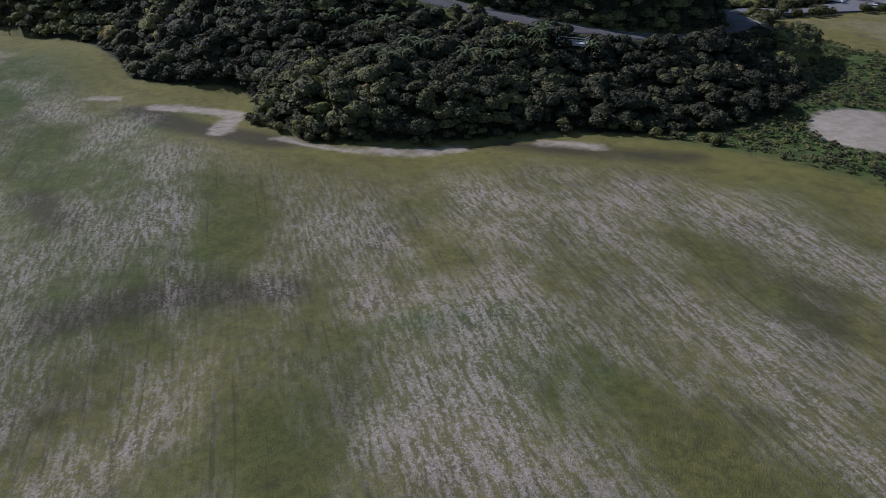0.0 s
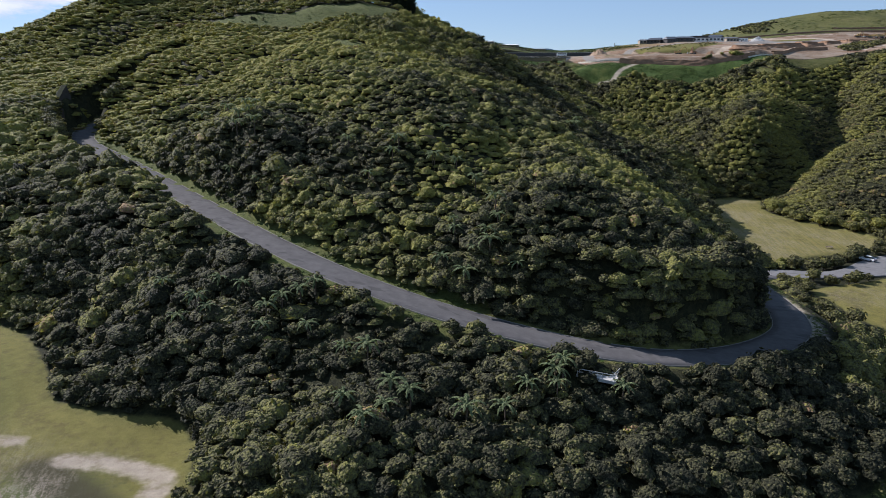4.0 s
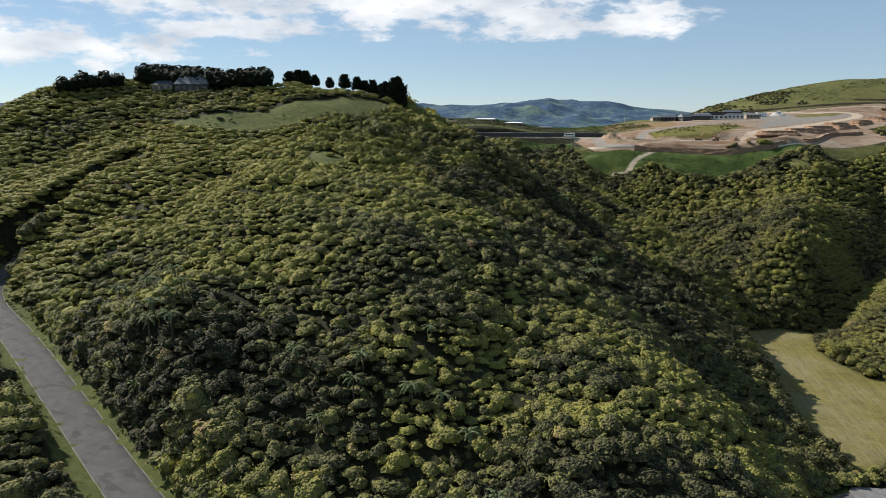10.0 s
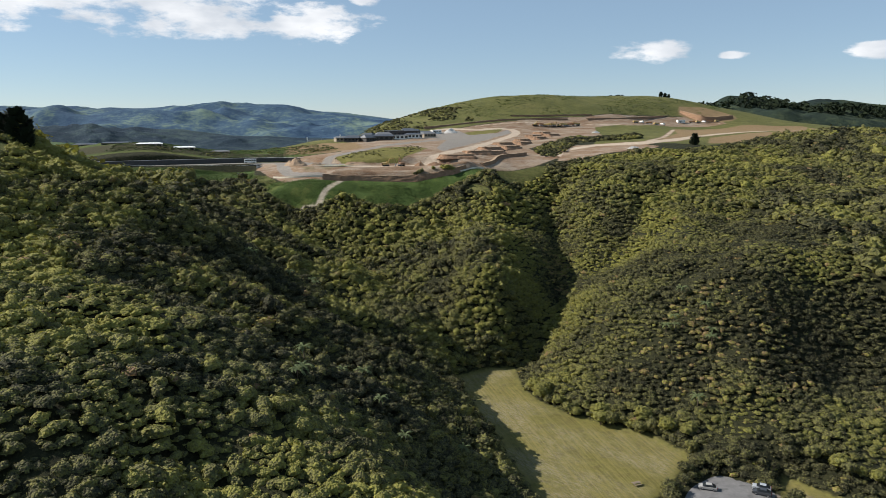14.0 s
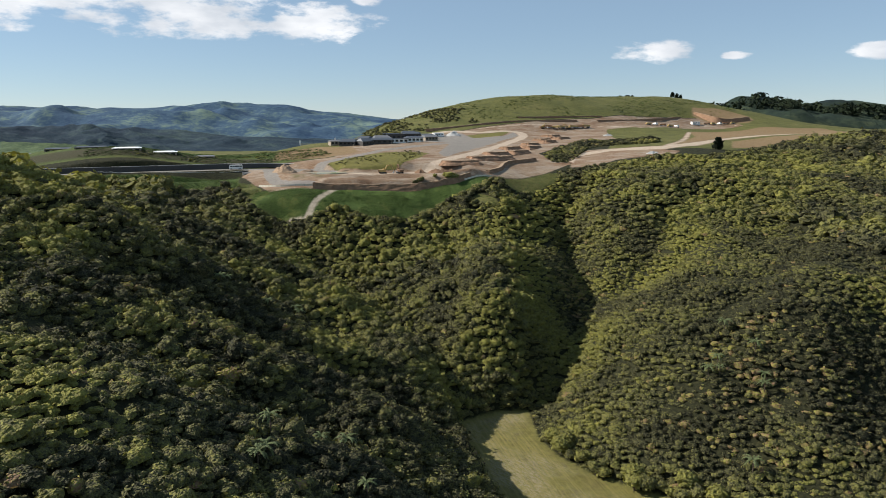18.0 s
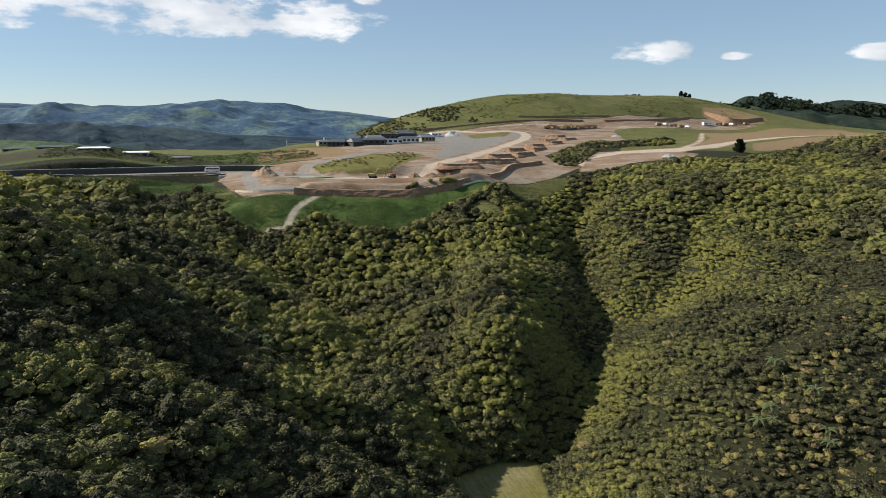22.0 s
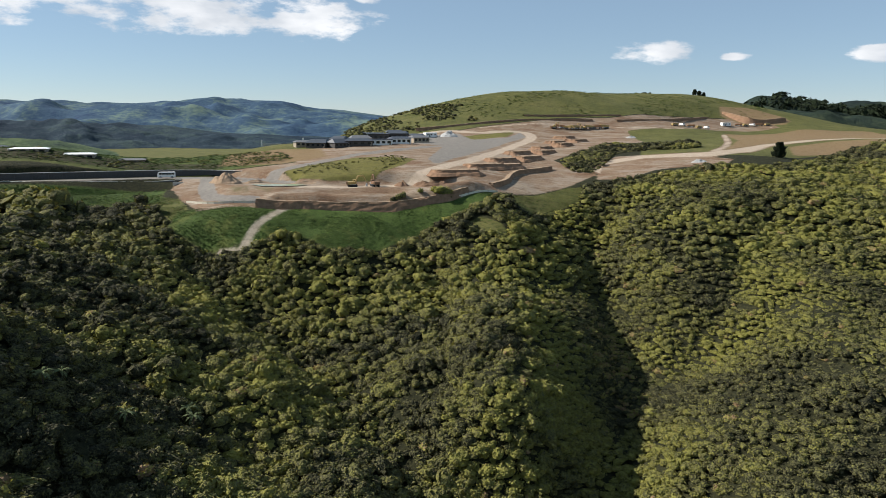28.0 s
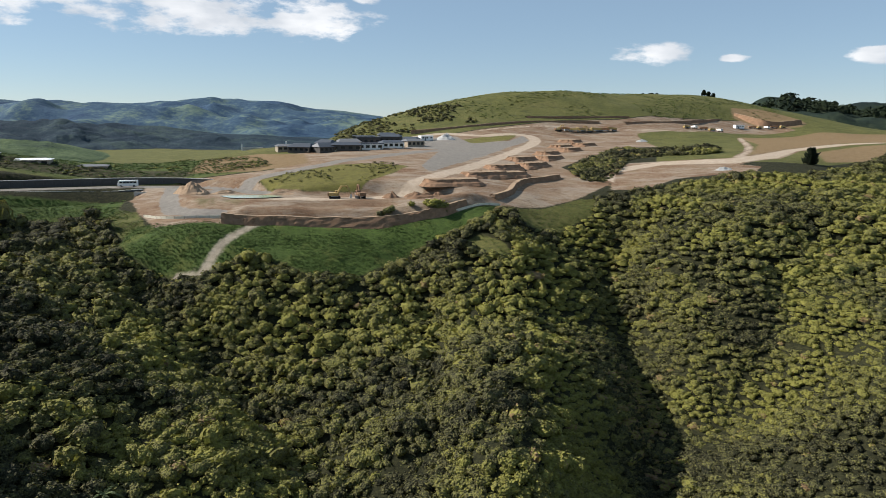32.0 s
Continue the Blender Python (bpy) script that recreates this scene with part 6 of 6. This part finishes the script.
for i, (x, y, turn, what) in enumerate([(84, 590, 20, 0), (89, 594, -10, 1), (96, 595, 160, 2), (101, 598, 12, 2), (107, 599, 178, 0), (112, 602, 8, 2), (118, 604, 175, 1), (124, 606, 5, 2)]):
    m = pose(x, y, on_ground(x, y), 0, 0, turn)
    if what == 0:
        excavator(m, "parked yellow excavator in the machine row", YELLOW, 0.9)
    else:
        dump_truck(m, ["", "orange articulated dump truck in the machine row", "yellow articulated dump truck in the machine row"][what], [None, ORANGE, YELLOW][what])
for i, (x, y) in enumerate([(188, 640), (195, 643), (203, 646), (211, 650), (219, 655), (265, 702), (272, 704), (279, 706), (286, 708), (294, 710)]):
    dump_truck(pose(x, y, on_ground(x, y), 0, 0, 30 + (i % 3) * 70) @ Matrix.Scale(0.8, 4), "parked work truck at the site yard", [YELLOW, WHITE, ORANGE][i % 3])


def site_cabin(m, label):
    top = thing("site_cabin", m, label, "site cabin", "site cabins")
    part("body", box((0, 0, 1.5, 9, 3, 2.8), bevel=0.05), WHITE, top)
    part("roof", box((0, 0, 2.98, 9.2, 3.2, 0.16), bevel=0.03), ROOF_WHITE, top)
    for x in (-3, 0, 3):
        part("window", box((x, -1.52, 1.8, 1.2, 0.06, 0.9), bevel=0.01), GLASS, top)
    part("door", box((-1.5, -1.52, 1.1, 0.9, 0.08, 2.0), bevel=0.01), ROOF_GREY, top)


site_cabin(pose(251, 696, on_ground(251, 696), 0, 0, 20), "white site cabin at the foot of the hill")
site_cabin(pose(-4, 530, on_ground(-4, 530), 0, 0, 40), "pale site cabin beside the new houses")
for x, y, s in [(-96, 487, 1.0), (-70, 470, 0.7)]:
    w = thing("boundary_wall", pose(x, y, on_ground(x, y), 0, 0, 14), "low pale boundary wall on the grassy bank", "wall")
    part("pier", box((-4 * s, 0, 1.6, 0.7, 0.5, 3.4), bevel=0.04), WHITE, w)
    part("wall_run", box((1.5 * s, 0, 0.6, 11 * s, 0.35, 1.6), bevel=0.03), CONCRETE, w)


def heap(x, y, w, d, h, turn, material, label, seed):
    """A tipped heap: a ragged cone with slumped sides and its foot below the ground."""
    bm = bmesh.new()
    rows = []
    for i in range(13):
        u = i / 12
        ring = []
        for k in range(36):
            a = 2 * math.pi * k / 36
            c, q = math.cos(a), math.sin(a)
            n = noise.fractal(Vector((c * u * 2.4 + seed, q * u * 2.4, seed)), 0.8, 2.0, 4)
            edge = 1 + 0.14 * noise.noise(Vector((c * 1.5 + seed, q * 1.5, 0)))
            ring.append(bm.verts.new((c * u * w / 2 * edge, q * u * d / 2 * edge, h * ((1 - u) ** 0.85 * (0.92 + 0.3 * n) + 0.05 * n) - 0.3 * u)))
        rows.append(ring)
    for a, b in zip(rows, rows[1:]):
        for k in range(36):
            bm.faces.new((b[k], b[(k + 1) % 36], a[(k + 1) % 36], a[k]))
    bmesh.ops.remove_doubles(bm, verts=bm.verts[:], dist=0.001)
    m = pose(x, y, on_ground(x, y) - 0.1, 0, 0, turn)
    ob = part("spoil_mound", bm, material, None, m=m)
    tagged(ob, label, "spoil mound", "spoil on the earthworks")


for i, a in enumerate([(-12, 357, 7, 5, 2.4, 10, BROWN_CLAY, "brown soil heap on the clay platform"), (-4, 359, 9, 6, 2.6, 15, BROWN_CLAY, "brown soil heap beside the haul road"), (4, 360, 7, 6, 2.3, 0, BROWN_CLAY, "dark soil heap at the platform edge"),
                       (-84, 366, 14, 9, 4.4, -20, CLAY, "tan clay heap at the platform corner"), (-72, 367, 12, 5, 1.6, 24, CLAY, "low tan clay heap"), (-50, 362, 18, 4, 1.3, 4, CLAY, "low rim of pale clay behind the pond"), (0, 352, 16, 4, 2.0, 6, BROWN_CLAY, "long brown soil bund"),
                       (8, 532, 12, 8, 4.0, 0, CONCRETE, "grey gravel heap beside the houses"),
                       (132, 560, 10, 5, 2.0, 10, CONCRETE, "pale rubble heap at the field edge"), (122, 405, 9, 4, 1.6, 5, CONCRETE, "pale rubble bank below the pad")]):
    heap(*a, seed=i * 3.7)


def clay_bench(x, y, w, d, h, turn, label, seed):
    """A stepped platform: ragged sloping cut faces under a paler trodden top."""
    z = on_ground(x, y)
    top = thing("clay_bench", pose(x, y, z, 0, 0, turn), label, "clay bench", "cut benches on the earthworks")
    r = np.random.default_rng(seed)
    ring = []
    for i in range(40):
        a = 2 * math.pi * i / 40
        c, s = math.cos(a), math.sin(a)
        k = (abs(c) ** 6 + abs(s) ** 6) ** (-1 / 6) * (1 + r.normal(0, 0.03))
        ring.append((c * k, s * k))
    bm = bmesh.new()
    rows = []
    for grow, up in ((1.75, -0.6), (1.45, 0.05), (1.16, 0.4), (1.06, 0.8), (1.0, 1.0)):
        rows.append([bm.verts.new((u * (w / 2 + (grow - 1) * h * 2.2) + r.normal(0, 0.08), v * (d / 2 + (grow - 1) * h * 2.2) + r.normal(0, 0.08), h * up + r.normal(0, 0.04))) for u, v in ring])
    for a, b in zip(rows, rows[1:]):
        for i in range(40):
            bm.faces.new((a[i], a[(i + 1) % 40], b[(i + 1) % 40], b[i]))
    part("cut_face", bm, BROWN_CLAY, top, "raw dark brown cut face")
    bm = bmesh.new()
    rings = [[bm.verts.new((u * w / 2 * g, v * d / 2 * g, h + 0.02 + r.normal(0, 0.05))) for u, v in ring] for g in (1.01, 0.7, 0.35)]
    for a, b in zip(rings, rings[1:]):
        for i in range(40):
            bm.faces.new((a[i], a[(i + 1) % 40], b[(i + 1) % 40], b[i]))
    bm.faces.new(rings[-1])
    part("bench_top", bm, CLAY, top, "trodden tan top")


for i, (x, y, w, d, h, turn) in enumerate([(9, 371, 17, 7, 1.9, 20), (22, 390, 15, 8, 2.0, 30), (33, 397, 11, 7, 1.8, 35), (31, 412, 13, 7, 1.8, 35), (45, 424, 12, 8, 2.0, 40), (42, 440, 12, 7, 1.8, 45), (56, 448, 11, 8, 2.0, 45), (58, 466, 11, 7, 1.8, 50),
                                           (72, 483, 11, 8, 2.0, 50), (71, 502, 12, 8, 1.8, 55), (87, 520, 13, 9, 2.0, 50), (84, 545, 16, 9, 2.0, 60)]):
    clay_bench(x, y, w * 1.12, d, h * 0.8, turn, "stepped bench cut in red-brown clay", 900 + i)


def cut_bank(line, high, label, seed, lean=0.35, lift=0.0, face=None, lip_stuff=None, group="cut banks on the earthworks"):
    """A raw cut in the slope: a leaning ragged face with a thin pale lip along its top."""
    line = smooth_line(line, 16)
    z = ground_height(line[:, 0], line[:, 1])
    z = np.convolve(np.pad(z, 12, mode="edge"), np.ones(25) / 25, "valid") + lift
    way = np.gradient(line, axis=0)
    back = np.stack([-way[:, 1], way[:, 0]], -1) / np.hypot(*way.T)[:, None]
    r = np.random.default_rng(seed)
    top = thing("cut_bank", pose(0, 0, 0), label, "cut bank", group)
    n, v, f = len(line), [], []
    for up in (-0.5, 0.0, 0.3, 0.6, 0.85, 1.0):
        tall = high * (0.92 + 0.08 * ripple(line[:, 0], line[:, 1], 9, seed))
        o = back * (up * lean * high + r.normal(0, 0.04, n) + 0.16 * ripple(line[:, 0], line[:, 1], 2.5, seed + int(10 * up)))[:, None]
        v.append(np.column_stack([line + o, z + tall * up + r.normal(0, 0.04, n)]))
    f = [(j * n + i, j * n + i + 1, (j + 1) * n + i + 1, (j + 1) * n + i) for j in range(5) for i in range(n - 1)]
    part("cut_face", mesh_of("cut_face", np.vstack(v), f, face or BROWN_CLAY, smooth=False), None, top, "raw brown clay face" if face is None else "bare grey-brown soil face")
    edge = v[-1]
    lip = np.vstack([edge + (0, 0, -0.02), edge + (0, 0, 0.10), edge + np.column_stack([back * 1.6, np.full(n, 0.08)]), edge + np.column_stack([back * 2.2, np.full(n, -0.5)])])
    f = [(j * n + i, j * n + i + 1, (j + 1) * n + i + 1, (j + 1) * n + i) for j in range(3) for i in range(n - 1)]
    part("bank_lip", mesh_of("bank_lip", lip, f, lip_stuff or CLAY, smooth=False), None, top, "pale trodden lip" if lip_stuff is None else "overgrown lip")


for i, (line, high, lift) in enumerate([([(-63, 331), (-50, 332), (-38, 332.8), (-13, 334), (4, 337.6), (14, 344)], 3.1, 0.1), ([(24, 355), (31, 366), (34, 376), (38.5, 384.6), (46, 392), (54, 400)], 1.9, 0.0), 
                                        ([(66, 618), (106, 633), (148, 650)], 1.5, 0.0), ([(140, 630), (190, 663), (248, 719)], 1.6, 0.0), ([(-14, 560), (31, 584), (74, 610), (120, 626)], 1.6, 0.0), ([(262, 735), (278, 712), (300, 716), (318, 724)], 4.5, 0.0),]):
    cut_bank(line, high, "raw brown clay bank cut along the terrace", 930 + i, lift=lift)

# Grey-brown soil with the cutting's shade put into its base colour.
SHADED_SOIL = plain("shaded_cut_soil", (0.05, 0.044, 0.037), 0.95, 0.1, vary=0.4, size=0.5, bump=0.8)
UNDERGROWTH = plain("undergrowth", (0.03, 0.034, 0.016), 0.95, 0.1, vary=0.4, size=0.8, bump=0.6)
cut_bank(CUT_LINE, 4.2, "bare grey-brown soil bank cut beside the asphalt road", 951, 0.3, -0.3, SHADED_SOIL, UNDERGROWTH, "road cutting")

# ---- far country ----
def far_material(name, stops, scale):
    m, tree, p = shader(name, 0.95, 0.1)
    k = Pen(tree)
    k.join(k.ramp(k.math("ADD", k.math("MULTIPLY", k.noise(scale, 7, 0.62), 0.6), k.math("MULTIPLY", k.noise(scale * 10, 5, 0.7), 0.4)), *stops), p.inputs["Base Color"])
    k.bump(k.noise(scale * 9, 6, 0.7), p, 0.7, 8)
    return m


def far_range(name, bearings, rows, crest, material, label, seed, rough=1.0, nb=260, nr=44):
    """Hills between two bearings (degrees from north) and two distances; crest gives the top height by bearing."""
    b = np.radians(np.linspace(*bearings, nb))
    r = np.linspace(*rows, nr)
    bb, rr = np.meshgrid(b, r)
    x, y = 20 + rr * np.sin(bb), 40 + rr * np.cos(bb)
    at, top = zip(*crest)
    h = np.interp(np.degrees(bb), at, top)
    u = (rr - rows[0]) / (rows[1] - rows[0])
    h = h * (1 + 0.045 * ripple(x, y, (rows[1] - rows[0]) * 0.17, seed + 3) + 0.03 * ripple(x, y, (rows[1] - rows[0]) * 0.06, seed + 4))
    form = np.sin(np.clip(u * 1.25, 0, 1) * math.pi / 2) ** 1.2
    size = (rows[1] - rows[0])
    rib = 1 - np.abs(ripple(x, y, size * 0.28, seed)) * 1.6
    z = h * form * (0.72 + 0.28 * rib * (1 - u * 0.5)) + rough * h * (0.07 * ripple(x, y, size * 0.11, seed + 1) + 0.05 * ripple(x, y, size * 0.045, seed + 2)) * np.sin(np.clip(u * 1.2, 0, 1) * math.pi) ** 0.5
    i = (np.arange(nr - 1)[:, None] * nb + np.arange(nb - 1)[None]).ravel()
    f = np.stack([i, i + 1, i + nb + 1, i + nb], -1)
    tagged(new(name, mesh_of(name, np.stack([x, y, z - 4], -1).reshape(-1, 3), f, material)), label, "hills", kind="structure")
    return x, y, z - 4, u


# Atmospheric haze is put into the blue of the range's base colours.
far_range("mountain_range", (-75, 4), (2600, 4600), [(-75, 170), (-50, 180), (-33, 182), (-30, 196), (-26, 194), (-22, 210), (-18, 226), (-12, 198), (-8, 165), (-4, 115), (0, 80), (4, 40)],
          far_material("hazed_forest_range", [(0.38, (0.020, 0.044, 0.090)), (0.5, (0.046, 0.084, 0.128)), (0.62, (0.135, 0.185, 0.145))], 0.004), "forested mountain range on the horizon, tinted blue-green with haze", 51, 2.0, 420, 70)
# Pine greens shifted towards blue, standing in for distance haze.
far_range("pine_ridge", (-70, -4), (1850, 2500), [(-70, 96), (-45, 98), (-33, 94), (-26, 88), (-22, 76), (-18, 60), (-12, 40), (-4, 16)], far_material("hazed_pine_cover", [(0.38, (0.014, 0.026, 0.042)), (0.52, (0.026, 0.044, 0.058)), (0.66, (0.060, 0.085, 0.075))], 0.010), "dark pine-covered ridge below the mountains, hazed blue", 52, 1.8)
far_range("green_foothill", (-70, -20), (1300, 1800), [(-70, 70), (-45, 66), (-36, 62), (-31, 60), (-28.5, 54), (-26.5, 34), (-24, 8), (-20, 0)], far_material("foothill_pasture", [(0.36, (0.022, 0.038, 0.030)), (0.48, (0.065, 0.095, 0.048)), (0.66, (0.13, 0.165, 0.08))], 0.008), "rounded green pasture foothills", 53)
EAST = far_range("east_ridge", (19, 75), (900, 1500), [(19, 106), (22, 150), (25, 154), (29, 146), (33, 134), (38, 116), (45, 110), (60, 120), (75, 110)], far_material("east_ridge_cover", [(0.40, (0.010, 0.017, 0.016)), (0.52, (0.024, 0.036, 0.024)), (0.66, (0.075, 0.085, 0.042))], 0.007), "dark wooded ridge beyond the plateau", 54)


pick = np.random.default_rng(81)
ex, ey, ez, eu = (a.ravel() for a in EAST)
wood = np.nonzero((eu > 0.25) & (eu < 0.85) & (ripple(ex, ey, 170, 82) + 0.6 * ripple(ex, ey, 60, 83) > -0.45))[0]
wood = pick.choice(wood, 2600)
spots = np.stack([ex[wood], ey[wood]], -1) + pick.normal(0, 6, (len(wood), 2))
plant("far_pine_wood", spots, pick.uniform(4, 8, len(wood)), TINY_CROWNS, "dark pine plantation on the far ridge", "wood", 84, material=PINE, tall=1.3, foot=ez[wood] - 1, tone=0.45)

# ---- small works on the platform ----
pond = bmesh.new()
ring = [pond.verts.new((-60 + (10 + 1.5 * math.sin(3 * a)) * math.cos(a), 354.5 + (4.4 + 0.6 * math.sin(2 * a)) * math.sin(a), 65.5)) for a in np.linspace(0, 2 * math.pi, 28, endpoint=False)]
pond.faces.new(ring)
WATER = plain("milky_pond_water", (0.30, 0.40, 0.32), 0.08, 0.5, vary=0.08)
tagged(part("pond", pond, WATER), "milky green settling pond on the clay platform", "pond", kind="structure")
fence = thing("silt_fence", pose(0, 0, 0), "low pale silt fence along the top of the green batter", "fence")
CLOTH = plain("pale_fence_cloth", (0.62, 0.58, 0.48), 0.8, 0.2)
fence_line = smooth_line([(-92, 343), (-79, 335.5), (-55, 333.5), (-34, 334.5), (-11, 335.5), (3, 338), (25, 350)], 6)
for a, b in zip(fence_line, fence_line[1:]):
    d = b - a
    za, zb = on_ground(*a), on_ground(*b)
    turn = math.degrees(math.atan2(d[1], d[0]))
    part("cloth", box((0, 0, 0.35, math.hypot(*d) * 1.01, 0.06, 0.9)), CLOTH, fence, m=pose((a[0] + b[0]) / 2, (a[1] + b[1]) / 2, (za + zb) / 2, 0, -math.degrees(math.atan2(zb - za, math.hypot(*d))), turn))
    part("post", box((0, 0, 0.4, 0.1, 0.1, 1.2)), TIMBER, fence, m=pose(a[0], a[1], za))
